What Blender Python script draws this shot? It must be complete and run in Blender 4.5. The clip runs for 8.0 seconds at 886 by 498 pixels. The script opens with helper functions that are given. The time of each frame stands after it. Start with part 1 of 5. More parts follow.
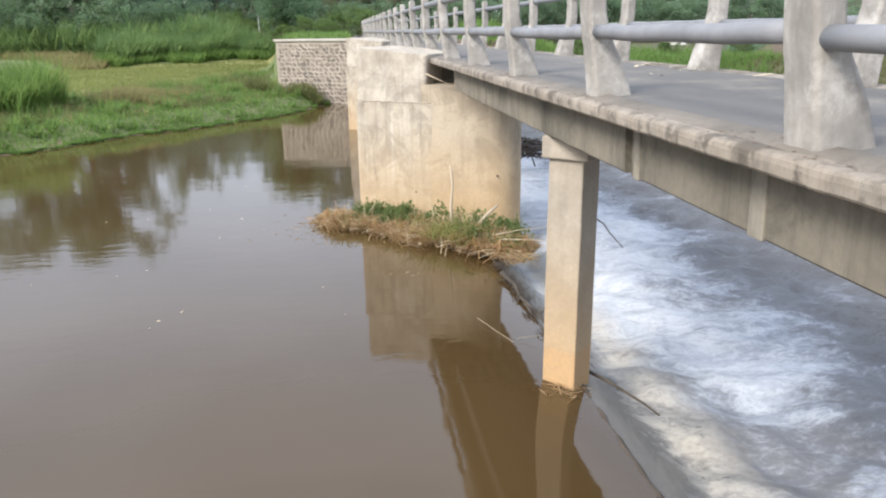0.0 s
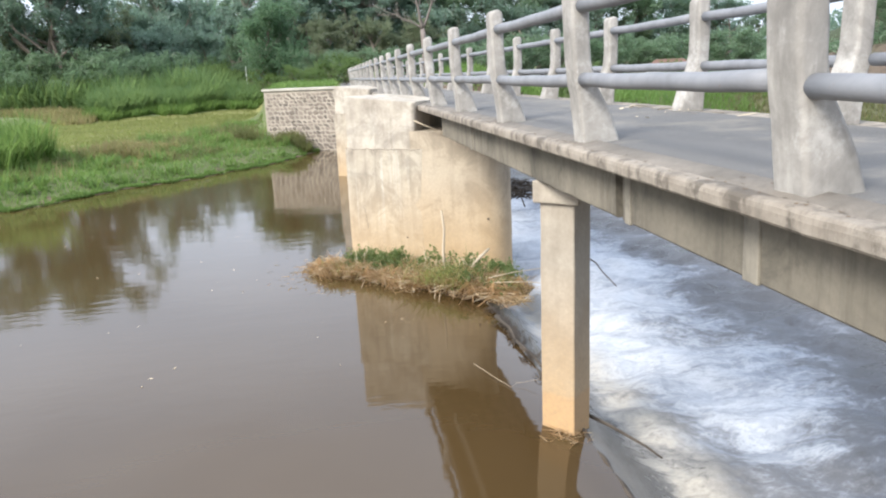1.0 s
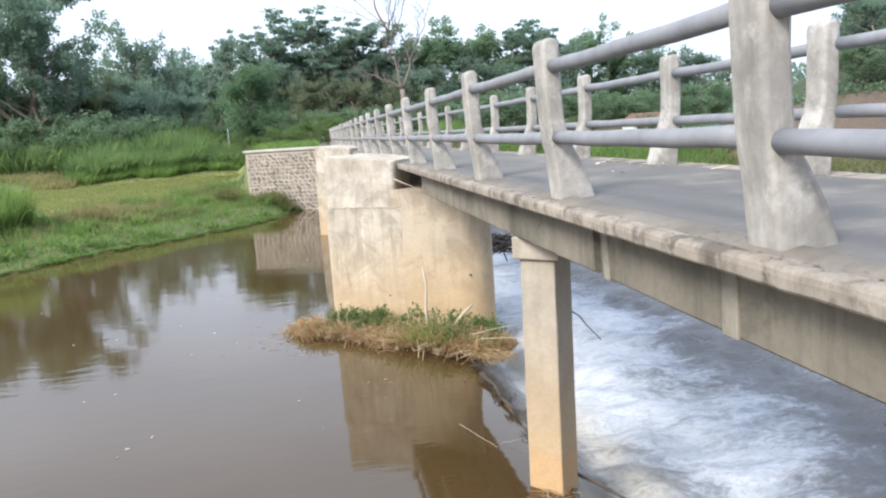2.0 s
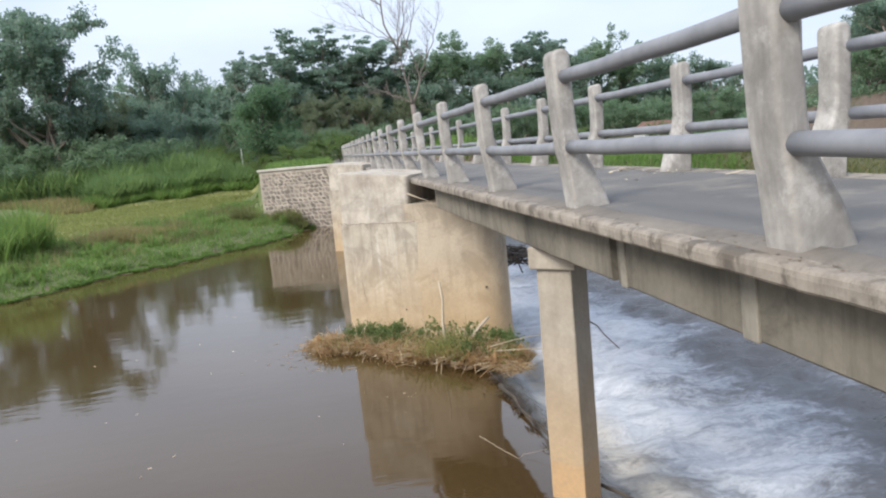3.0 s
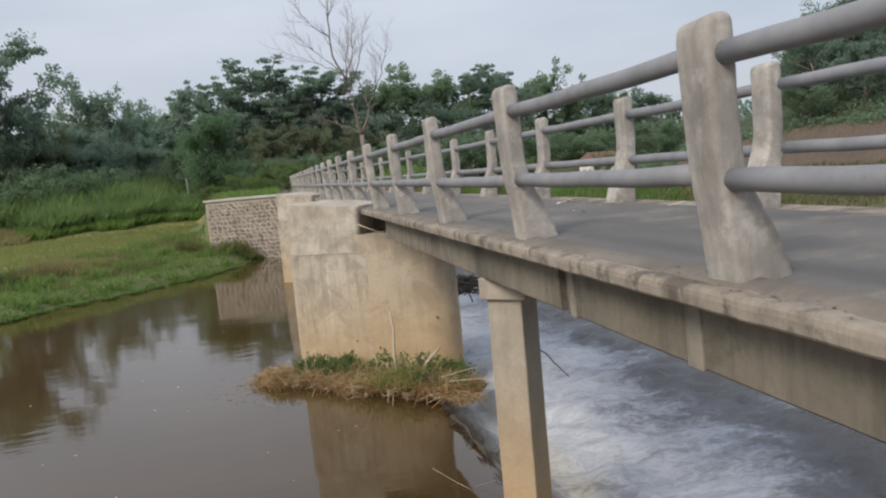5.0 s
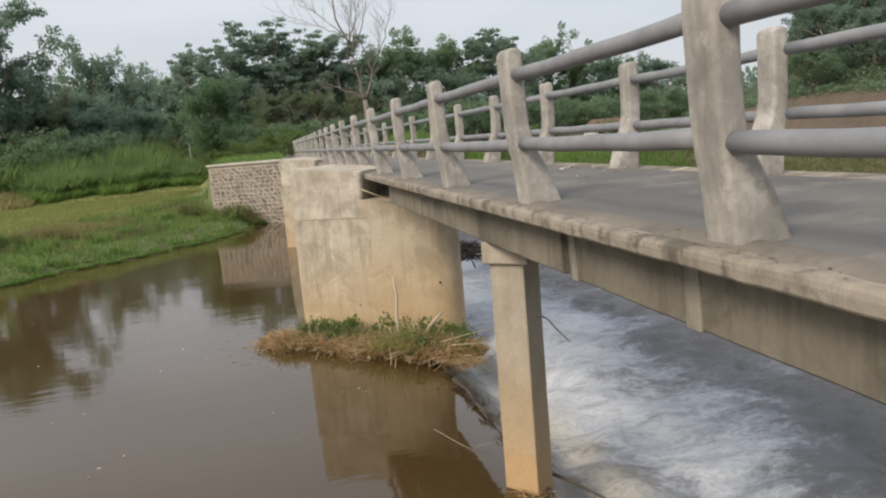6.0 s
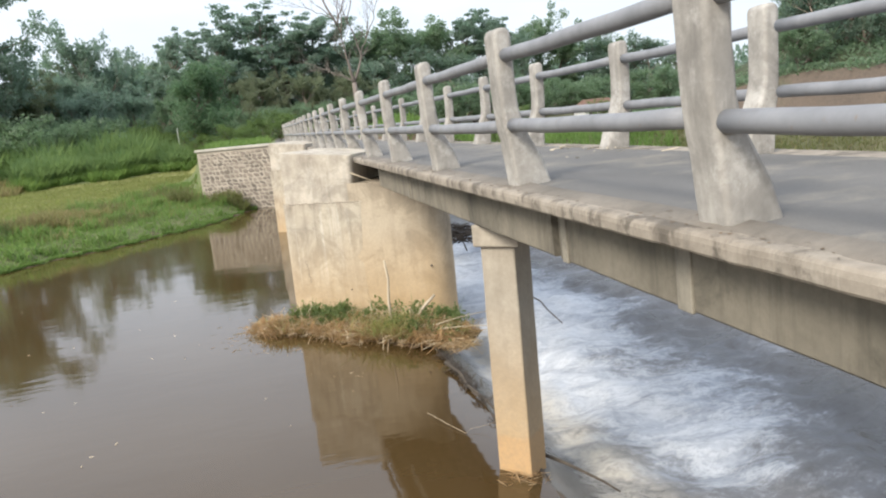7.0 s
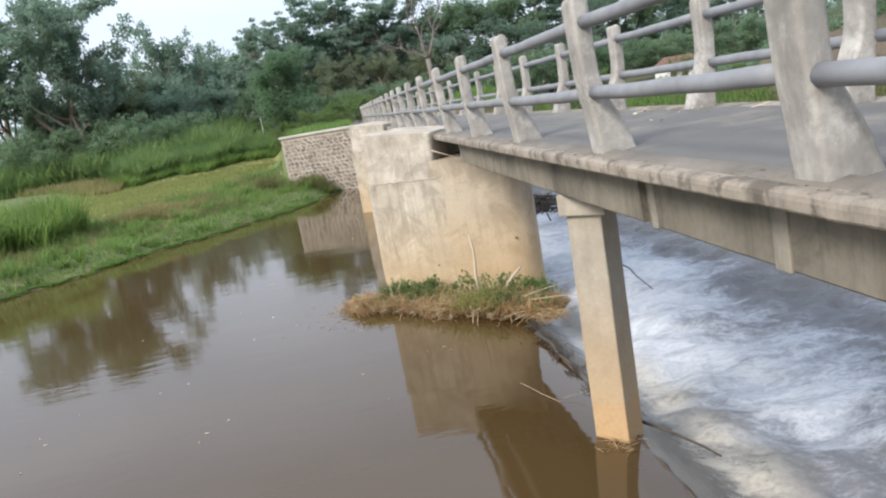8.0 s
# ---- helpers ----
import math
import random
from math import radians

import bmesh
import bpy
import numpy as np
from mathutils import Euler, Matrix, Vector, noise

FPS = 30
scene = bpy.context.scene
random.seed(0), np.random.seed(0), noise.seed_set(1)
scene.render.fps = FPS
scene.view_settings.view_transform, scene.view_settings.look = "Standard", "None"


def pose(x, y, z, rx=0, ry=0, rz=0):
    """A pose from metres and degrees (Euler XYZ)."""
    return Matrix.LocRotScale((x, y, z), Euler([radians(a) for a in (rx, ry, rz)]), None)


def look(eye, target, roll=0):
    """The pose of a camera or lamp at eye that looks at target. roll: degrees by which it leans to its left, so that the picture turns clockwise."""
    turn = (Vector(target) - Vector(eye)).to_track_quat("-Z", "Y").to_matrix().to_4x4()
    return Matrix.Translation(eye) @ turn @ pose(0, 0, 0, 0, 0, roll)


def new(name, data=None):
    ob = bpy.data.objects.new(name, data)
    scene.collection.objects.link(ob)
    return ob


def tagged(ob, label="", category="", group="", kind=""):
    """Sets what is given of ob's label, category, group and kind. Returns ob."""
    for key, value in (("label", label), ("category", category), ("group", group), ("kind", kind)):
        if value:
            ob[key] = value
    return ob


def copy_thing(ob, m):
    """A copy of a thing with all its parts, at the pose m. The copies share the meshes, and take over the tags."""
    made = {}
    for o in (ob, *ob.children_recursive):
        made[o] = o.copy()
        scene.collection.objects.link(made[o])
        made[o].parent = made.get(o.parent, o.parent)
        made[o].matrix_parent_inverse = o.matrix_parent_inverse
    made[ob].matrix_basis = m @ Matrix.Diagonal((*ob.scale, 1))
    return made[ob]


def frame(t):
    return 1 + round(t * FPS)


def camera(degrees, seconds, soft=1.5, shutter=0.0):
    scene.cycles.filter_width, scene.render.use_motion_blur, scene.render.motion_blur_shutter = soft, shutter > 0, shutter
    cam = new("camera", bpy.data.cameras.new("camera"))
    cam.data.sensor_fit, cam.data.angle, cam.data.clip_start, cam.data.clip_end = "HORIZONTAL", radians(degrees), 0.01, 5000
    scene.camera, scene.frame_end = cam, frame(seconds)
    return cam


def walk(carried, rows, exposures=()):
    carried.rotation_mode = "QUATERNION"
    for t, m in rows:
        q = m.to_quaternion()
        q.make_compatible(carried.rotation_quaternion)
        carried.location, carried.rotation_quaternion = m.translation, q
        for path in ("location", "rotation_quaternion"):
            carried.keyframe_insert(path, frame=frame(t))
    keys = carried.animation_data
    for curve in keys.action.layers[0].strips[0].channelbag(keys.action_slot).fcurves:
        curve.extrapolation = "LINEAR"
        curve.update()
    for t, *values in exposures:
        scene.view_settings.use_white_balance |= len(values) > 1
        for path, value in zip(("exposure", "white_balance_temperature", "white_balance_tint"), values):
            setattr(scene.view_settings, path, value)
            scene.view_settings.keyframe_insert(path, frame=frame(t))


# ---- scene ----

from collections import defaultdict

# ---------------------------------------------------------------- camera and walk
EYE = (0.0, 0.0, 3.1)
cam = camera(63.0, 8.0, soft=2.1)


def aim(dx, dy, dz, yaw, pitch, roll):
    a, b = radians(yaw), radians(pitch)
    way = Vector((-math.sin(a) * math.cos(b), math.cos(a) * math.cos(b), math.sin(b)))
    eye = Vector(EYE) + Vector((dx, dy, dz))
    return look(eye, eye + way * 10.0, -roll)


# seconds, the hand's drift in metres, yaw, pitch, roll
TURNS = [
    (0.0, -0.010, 0.008, -0.109, -7.88, -16.84, 0.77), (0.3, 0.022, 0.070, -0.071, -9.05, -16.96, 1.80),
    (0.5, -0.018, 0.033, -0.051, -10.44, -16.36, 4.86), (1.0, -0.017, 0.036, -0.057, -8.63, -13.62, 2.53),
    (1.5, -0.008, 0.026, -0.061, -9.93, -11.79, 2.46), (1.7, 0.018, 0.051, -0.036, -10.21, -10.82, 3.67),
    (2.8, 0.027, 0.082, -0.064, -9.73, -7.35, 3.27), (3.0, 0.003, 0.047, -0.046, -9.10, -8.14, 5.33),
    (3.5, -0.019, 0.008, -0.036, -10.64, -6.00, 5.00), (4.0, -0.005, 0.019, -0.029, -12.95, -4.81, 5.46),
    (4.5, -0.028, -0.009, -0.021, -13.21, -5.25, 5.66), (4.7, -0.008, 0.023, -0.017, -13.43, -5.62, 5.43),
    (5.8, -0.034, 0.013, -0.064, -12.75, -7.96, 4.69), (6.0, -0.027, -0.019, -0.043, -12.85, -8.78, 4.91),
    (6.5, 0.005, 0.032, -0.050, -13.88, -11.73, 5.18), (7.0, -0.004, 0.018, -0.043, -13.36, -10.22, 5.59),
    (7.5, -0.012, 0.006, -0.034, -11.15, -8.75, 6.91), (7.8, -0.039, -0.029, -0.055, -9.19, -10.10, 8.37),
    (8.0, -0.051, -0.051, -0.019, -6.48, -11.43, 9.87)]
EXPOSURES = [(0.0, 0.64, 5950, 11), (1.0, 0.79, 5900, 10), (1.5, 0.81, 5850, 10), (3.0, 0.30, 5900, 11), (3.5, 0.12, 6050, 12), (4.5, -0.27, 6100, 12),
             (6.0, -0.09, 6620, 10), (6.5, 0.49, 6450, 9), (7.0, 0.50, 6220, 9), (8.0, 0.42, 5980, 10)]
walk(cam, [(row[0], aim(*row[1:])) for row in TURNS], EXPOSURES)

# ---------------------------------------------------------------- sky and sun
SUN_TO = Vector((-0.64, -0.46, 0.62)).normalized()
world = bpy.data.worlds.new("sky")
scene.world = world
world.use_nodes = True
wn, wl = world.node_tree.nodes, world.node_tree.links
wn.clear()
sky = wn.new("ShaderNodeTexSky")
sky.sky_type = "NISHITA"
sky.sun_disc = False
sky.sun_elevation = math.asin(SUN_TO.z)
sky.sun_rotation = math.atan2(SUN_TO.x, SUN_TO.y)
sky.dust_density = 3.0
coord = wn.new("ShaderNodeTexCoord")
stretch = wn.new("ShaderNodeMapping")
stretch.inputs["Scale"].default_value = (1.0, 1.0, 3.5)
cloud = wn.new("ShaderNodeTexNoise")
cloud.inputs["Scale"].default_value = 2.2
cloud.inputs["Detail"].default_value = 5.0
ramp = wn.new("ShaderNodeValToRGB")
ramp.color_ramp.elements[0].position, ramp.color_ramp.elements[0].color = 0.32, (0.62, 0.62, 0.62, 1)
ramp.color_ramp.elements[1].position, ramp.color_ramp.elements[1].color = 0.72, (0.92, 0.92, 0.92, 1)
blend = wn.new("ShaderNodeMixRGB")
blend.inputs["Color2"].default_value = (7.7, 8.1, 8.7, 1)
back = wn.new("ShaderNodeBackground")
back.inputs["Strength"].default_value = 0.115
wout = wn.new("ShaderNodeOutputWorld")
wl.new(coord.outputs["Generated"], stretch.inputs["Vector"])
wl.new(stretch.outputs["Vector"], cloud.inputs["Vector"])
wl.new(cloud.outputs["Fac"], ramp.inputs["Fac"])
wl.new(ramp.outputs["Color"], blend.inputs["Fac"])
wl.new(sky.outputs["Color"], blend.inputs["Color1"])
# an overcast sky is brighter overhead than at the horizon
split = wn.new("ShaderNodeSeparateXYZ")
rise = wn.new("ShaderNodeMapRange")
rise.inputs["To Min"].default_value, rise.inputs["To Max"].default_value = 0.88, 1.40
shade = wn.new("ShaderNodeVectorMath")
shade.operation = "SCALE"
wl.new(coord.outputs["Generated"], split.inputs["Vector"])
wl.new(split.outputs["Z"], rise.inputs["Value"])
wl.new(blend.outputs["Color"], shade.inputs[0])
wl.new(rise.outputs["Result"], shade.inputs["Scale"])
wl.new(shade.outputs["Vector"], back.inputs["Color"])
wl.new(back.outputs["Background"], wout.inputs["Surface"])

sun = new("sun", bpy.data.lights.new("sun", "SUN"))
sun.data.energy = 3.25
sun.data.angle = radians(20.0)
sun.data.color = (1.0, 0.91, 0.77)
sun.matrix_world = look(SUN_TO * 60.0, (0, 0, 0))


# ---------------------------------------------------------------- materials
class Nodes:
    """A small node-tree writer for one material."""

    def __init__(self, name):
        self.mat = bpy.data.materials.new(name)
        self.mat.use_nodes = True
        self.t = self.mat.node_tree
        self.bsdf = self.t.nodes["Principled BSDF"]
        self.geo = self.t.nodes.new("ShaderNodeNewGeometry")
        self.where = self.geo.outputs["Position"]

    def add(self, kind, **values):
        n = self.t.nodes.new(kind)
        for k, v in values.items():
            n.inputs[k].default_value = v
        return n

    def link(self, a, b):
        self.t.links.new(a, b)

    def noise(self, scale, detail=5.0, rough=0.6, stretch=(1, 1, 1), turn=0.0, warp=0.0):
        m = self.add("ShaderNodeMapping")
        m.inputs["Scale"].default_value = stretch
        m.inputs["Rotation"].default_value = (0, 0, turn)
        self.link(self.where, m.inputs["Vector"])
        n = self.add("ShaderNodeTexNoise", Scale=scale, Detail=detail, Roughness=rough, Distortion=warp)
        self.link(m.outputs["Vector"], n.inputs["Vector"])
        return n.outputs["Fac"]

    def steps(self, fac, stops):
        r = self.add("ShaderNodeValToRGB")
        while len(r.color_ramp.elements) < len(stops):
            r.color_ramp.elements.new(0.5)
        for e, (p, c) in zip(r.color_ramp.elements, stops):
            e.position = p
            e.color = (*c, 1) if len(c) == 3 else c
        self.link(fac, r.inputs["Fac"])
        return r.outputs["Color"]

    def mask(self, fac, lo, hi):
        r = self.add("ShaderNodeMapRange")
        r.inputs["From Min"].default_value, r.inputs["From Max"].default_value = lo, hi
        self.link(fac, r.inputs["Value"])
        return r.outputs["Result"]

    def mix(self, fac, a, b, mode="MIX"):
        m = self.add("ShaderNodeMixRGB")
        m.blend_type = mode
        for socket, v in ((m.inputs["Fac"], fac), (m.inputs["Color1"], a), (m.inputs["Color2"], b)):
            if isinstance(v, (int, float)):
                socket.default_value = v
            elif isinstance(v, tuple):
                socket.default_value = (*v, 1) if len(v) == 3 else v
            else:
                self.link(v, socket)
        return m.outputs["Color"]

    def math(self, op, a, b=0.0):
        m = self.add("ShaderNodeMath")
        m.operation = op
        for socket, v in ((m.inputs[0], a), (m.inputs[1], b)):
            if isinstance(v, (int, float)):
                socket.default_value = v
            else:
                self.link(v, socket)
        return m.outputs[0]

    def height(self):
        s = self.add("ShaderNodeSeparateXYZ")
        self.link(self.where, s.inputs[0])
        return s.outputs["Z"]

    def bump(self, fac, strength=0.4, distance=0.01):
        b = self.add("ShaderNodeBump", Strength=strength, Distance=distance)
        self.link(fac, b.inputs["Height"])
        if self.bsdf.inputs["Normal"].is_linked:
            self.link(self.bsdf.inputs["Normal"].links[0].from_socket, b.inputs["Normal"])
        self.link(b.outputs["Normal"], self.bsdf.inputs["Normal"])

    def done(self, color, rough=0.85, metal=0.0, ior=1.5):
        if isinstance(color, tuple):
            self.bsdf.inputs["Base Color"].default_value = (*color, 1)
        else:
            self.link(color, self.bsdf.inputs["Base Color"])
        if isinstance(rough, (int, float)):
            self.bsdf.inputs["Roughness"].default_value = rough
        else:
            self.link(rough, self.bsdf.inputs["Roughness"])
        self.bsdf.inputs["Metallic"].default_value = metal
        self.bsdf.inputs["IOR"].default_value = ior
        return self.mat


def concrete(name, light, dark, pale=(0.62, 0.58, 0.50), silt=0.0, streak=0.5, blotch=1.6, mould=0.0, patch=0.0, spots=2.6, band=0.0, swirl=0.6, lime=(0.60, 0.55)):
    n = Nodes(name)
    big = n.noise(blotch, 6, 0.62)
    fine = n.noise(26, 6, 0.7)
    col = n.steps(big, [(0.30, dark), (0.62, light)])
    runs = n.noise(3.4, 6, 0.68, (2.2, 2.2, 0.16))
    col = n.mix(n.math("MULTIPLY", n.mask(runs, 0.50, 0.78), streak), col, tuple(c * 0.42 for c in dark))
    drips = n.noise(4.1, 7, 0.7, (2.6, 2.6, 0.10))
    col = n.mix(n.math("MULTIPLY", n.mask(drips, lime[0], lime[0] + 0.14), lime[1]), col, pale)
    if patch:
        bare = n.noise(3.3, 8, 0.72)
        col = n.mix(n.math("MULTIPLY", n.mask(bare, 0.52, 0.62), patch), col, pale)
    if mould:
        grow = n.noise(spots, 8, 0.72, (1.0, 1.0, 0.8), 0.0, swirl)
        col = n.mix(n.math("MULTIPLY", n.mask(grow, 0.50, 0.60), mould), col, tuple(c * 0.45 for c in dark))
    if silt:
        edge = n.math("ADD", n.height(), n.math("MULTIPLY", n.noise(1.7, 4, 0.6, (1, 1, 0.6)), 0.5))
        low = n.mask(edge, 1.75, 0.15)
        col = n.mix(n.math("MULTIPLY", low, silt), col, (0.50, 0.33, 0.155))
    if band:
        edge = n.math("ADD", n.height(), n.math("MULTIPLY", n.noise(5, 4, 0.6), 0.10))
        col = n.mix(n.math("MULTIPLY", n.mask(edge, band + 0.035, band - 0.01), 0.55), col, (0.52, 0.32, 0.15))
    col = n.mix(n.math("MULTIPLY", n.mask(fine, 0.35, 0.75), 0.35), col, tuple(c * 0.66 for c in dark))
    n.bump(n.noise(55, 8, 0.75), 0.35, 0.006)
    n.bump(n.noise(7, 5, 0.6), 0.35, 0.02)
    return n.done(col, 0.9)


M = {}
M["post"] = concrete("weathered_post_concrete", (0.412, 0.386, 0.348), (0.262, 0.243, 0.218), pale=(0.612, 0.585, 0.546), streak=0.55, blotch=4.2, mould=0.35, patch=0.5)
M["slab"] = concrete("slab_edge_concrete", (0.335, 0.290, 0.233), (0.205, 0.172, 0.135), pale=(0.455, 0.410, 0.340), streak=0.8, blotch=4.2, mould=0.85, patch=0.25, spots=5.5, swirl=0.0)
# besides the mould, the base is darkened to hold shade from the slab overhang
M["girder"] = concrete("shaded_girder_concrete", (0.245, 0.215, 0.165), (0.125, 0.112, 0.086), pale=(0.31, 0.28, 0.225), streak=0.75, blotch=1.1, mould=0.6, spots=1.7)
M["pier"] = concrete("pier_concrete", (0.546, 0.490, 0.405), (0.352, 0.306, 0.246), pale=(0.669, 0.630, 0.563), silt=0.7, streak=0.6, blotch=2.6, mould=0.35, patch=0.22)
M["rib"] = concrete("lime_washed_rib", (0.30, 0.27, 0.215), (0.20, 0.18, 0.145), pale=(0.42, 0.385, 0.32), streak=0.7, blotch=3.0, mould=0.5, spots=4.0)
M["pier_face"] = concrete("worn_pier_plaster", (0.50, 0.44, 0.345), (0.35, 0.30, 0.235), pale=(0.61, 0.57, 0.49), silt=0.75, streak=0.55, blotch=2.2, mould=0.42, spots=2.2, patch=0.12, lime=(0.54, 0.8))
M["pier_tan"] = concrete("tan_stained_pier_concrete", (0.470, 0.397, 0.298), (0.344, 0.284, 0.210), pale=(0.554, 0.493, 0.403), silt=0.8, streak=0.45, blotch=1.5, mould=0.42, spots=1.9)
M["column"] = concrete("column_concrete", (0.435, 0.382, 0.308), (0.300, 0.258, 0.202), pale=(0.540, 0.480, 0.390), silt=0.9, streak=0.3, blotch=2.0, band=0.33)


def make_pipe_paint():
    n = Nodes("grey_pipe_paint")
    col = n.steps(n.noise(5, 6, 0.65), [(0.3, (0.175, 0.178, 0.19)), (0.7, (0.25, 0.253, 0.266))])
    col = n.mix(n.math("MULTIPLY", n.mask(n.noise(17, 7, 0.7), 0.62, 0.72), 0.6), col, (0.20, 0.13, 0.09))
    n.bump(n.noise(60, 5, 0.6), 0.15, 0.003)
    return n.done(col, 0.68, 0.1)


def make_asphalt():
    n = Nodes("worn_asphalt")
    col = n.steps(n.noise(0.9, 6, 0.6, (1.8, 0.35, 1)), [(0.3, (0.090, 0.086, 0.081)), (0.7, (0.155, 0.147, 0.137))])
    col = n.mix(n.math("MULTIPLY", n.mask(n.noise(140, 4, 0.8), 0.45, 0.75), 0.6), col, (0.22, 0.21, 0.20))
    col = n.mix(n.math("MULTIPLY", n.mask(n.noise(1.4, 8, 0.75), 0.52, 0.70), 0.6), col, (0.29, 0.255, 0.20))
    n.bump(n.noise(160, 4, 0.8), 0.5, 0.006)
    return n.done(col, 0.88)


def make_earth(name, a, b, c):
    n = Nodes(name)
    col = n.steps(n.noise(0.35, 7, 0.65), [(0.3, a), (0.55, b), (0.75, c)])
    col = n.mix(n.math("MULTIPLY", n.mask(n.noise(7, 6, 0.7), 0.4, 0.7), 0.5), col, tuple(v * 0.45 for v in a))
    n.bump(n.noise(12, 7, 0.7), 0.7, 0.06)
    return n.done(col, 0.95)


def make_water():
    n = Nodes("muddy_pond_water")
    col = n.steps(n.noise(0.22, 4, 0.5, (1, 1.5, 1)), [(0.3, (0.060, 0.037, 0.014)), (0.7, (0.075, 0.047, 0.019))])
    n.bump(n.noise(0.8, 3, 0.5, (0.5, 1.3, 1)), 0.045, 0.10)
    n.bump(n.noise(4.5, 4, 0.55, (0.6, 1.2, 1)), 0.11, 0.014)
    rough = n.math("ADD", n.math("MULTIPLY", n.noise(0.5, 4, 0.6, (1, 0.4, 1)), 0.05), 0.016)
    return n.done(col, rough, 0.0, 1.52)


def make_rapids():
    n = Nodes("white_water")
    along = math.radians(20)
    a = n.noise(0.85, 9, 0.66, (0.75, 1.3, 1.0), along, 0.45)
    b = n.noise(3.4, 9, 0.74, (0.75, 1.3, 1.0), along, 0.25)
    c = n.noise(13.0, 7, 0.76, (0.8, 1.2, 1.0), along, 0.0)
    f = n.math("ADD", n.math("ADD", n.math("MULTIPLY", a, 0.50), n.math("MULTIPLY", b, 0.32)), n.math("MULTIPLY", c, 0.18))
    att = n.t.nodes.new("ShaderNodeAttribute")
    att.attribute_name = "foam"
    f = n.math("ADD", f, n.math("MULTIPLY", att.outputs["Fac"], 0.20))
    col = n.steps(f, [(0.36, (0.115, 0.112, 0.112)), (0.46, (0.165, 0.168, 0.180)), (0.53, (0.30, 0.318, 0.352)), (0.62, (0.42, 0.44, 0.48)), (0.78, (0.57, 0.59, 0.62))])
    # torn streaks of lighter froth
    streak = n.mask(n.math("ABSOLUTE", n.math("SUBTRACT", n.noise(2.1, 9, 0.72, (0.65, 1.4, 1.0), along, 0.5), 0.5)), 0.05, 0.0)
    col = n.mix(n.math("MULTIPLY", n.math("MULTIPLY", streak, n.mask(f, 0.40, 0.56)), 0.40), col, (0.66, 0.67, 0.68))
    # a smooth dark sheet over the lip, then silty froth where it lands
    sep = n.t.nodes.new("ShaderNodeSeparateXYZ")
    n.link(n.where, sep.inputs[0])
    reach = n.math("ADD", sep.outputs["X"], n.math("MULTIPLY", n.math("SUBTRACT", b, 0.5), 0.9))
    sheet = n.mask(reach, 2.62, 2.34)
    froth = n.math("MULTIPLY", n.mask(reach, 2.40, 2.75), n.mask(reach, 3.35, 2.95))
    col = n.mix(n.math("MULTIPLY", froth, n.mask(n.math("ADD", n.math("MULTIPLY", b, 0.6), n.math("MULTIPLY", c, 0.4)), 0.36, 0.60)), col, (0.47, 0.435, 0.375))
    col = n.mix(n.math("MULTIPLY", sheet, 0.85), col, (0.150, 0.138, 0.122))
    n.bump(b, 0.4, 0.05)
    n.bump(c, 0.45, 0.02)
    rough = n.math("MULTIPLY", n.math("ADD", n.mask(f, 0.30, 0.62), 0.15), n.math("SUBTRACT", 1.0, n.math("MULTIPLY", sheet, 0.8)))
    return n.done(col, rough, 0.0, 1.333)


def make_leaf(name, a, b, c, gloss=0.5, sheen=0.5, thin=(0.34, 0.42, 0.13)):
    # a thin leaf: about a third is reflected, the rest passes through
    n = Nodes(name)
    info = n.t.nodes.new("ShaderNodeNewGeometry")
    col = n.steps(info.outputs["Random Per Island"], [(0.0, a), (0.5, b), (1.0, c)])
    big = n.noise(0.35, 3, 0.5)
    col = n.mix(n.math("MULTIPLY", n.mask(big, 0.42, 0.66), 0.55), col, tuple(v * 0.62 for v in b))
    mat = n.done(col, gloss)
    glow = n.t.nodes.new("ShaderNodeBsdfTranslucent")
    n.bsdf.inputs["Specular IOR Level"].default_value = sheen
    n.link(n.mix(0.40, col, thin), glow.inputs["Color"])
    both = n.t.nodes.new("ShaderNodeMixShader")
    both.inputs["Fac"].default_value = 0.62
    n.link(n.bsdf.outputs["BSDF"], both.inputs[1])
    n.link(glow.outputs["BSDF"], both.inputs[2])
    n.link(both.outputs["Shader"], n.t.nodes["Material Output"].inputs["Surface"])
    return mat


def make_bark(name, a, b):
    n = Nodes(name)
    col = n.steps(n.noise(3, 6, 0.65, (2, 2, 0.5)), [(0.3, a), (0.7, b)])
    n.bump(n.noise(14, 6, 0.7, (2, 2, 0.4)), 0.6, 0.02)
    return n.done(col, 0.9)


def make_stone():
    n = Nodes("river_stone")
    info = n.t.nodes.new("ShaderNodeObjectInfo")
    col = n.steps(info.outputs["Random"], [(0.0, (0.125, 0.105, 0.088)), (0.45, (0.195, 0.162, 0.132)), (1.0, (0.30, 0.25, 0.20))])
    col = n.mix(n.math("MULTIPLY", n.mask(n.noise(9, 6, 0.7), 0.4, 0.7), 0.5), col, (0.12, 0.10, 0.085))
    n.bump(n.noise(20, 6, 0.7), 0.6, 0.02)
    return n.done(col, 0.9)


def make_plain(name, a, b, scale=4.0, rough=0.85, metal=0.0):
    n = Nodes(name)
    col = n.steps(n.noise(scale, 6, 0.65), [(0.3, a), (0.7, b)])
    n.bump(n.noise(scale * 9, 5, 0.7), 0.4, 0.01)
    return n.done(col, rough, metal)


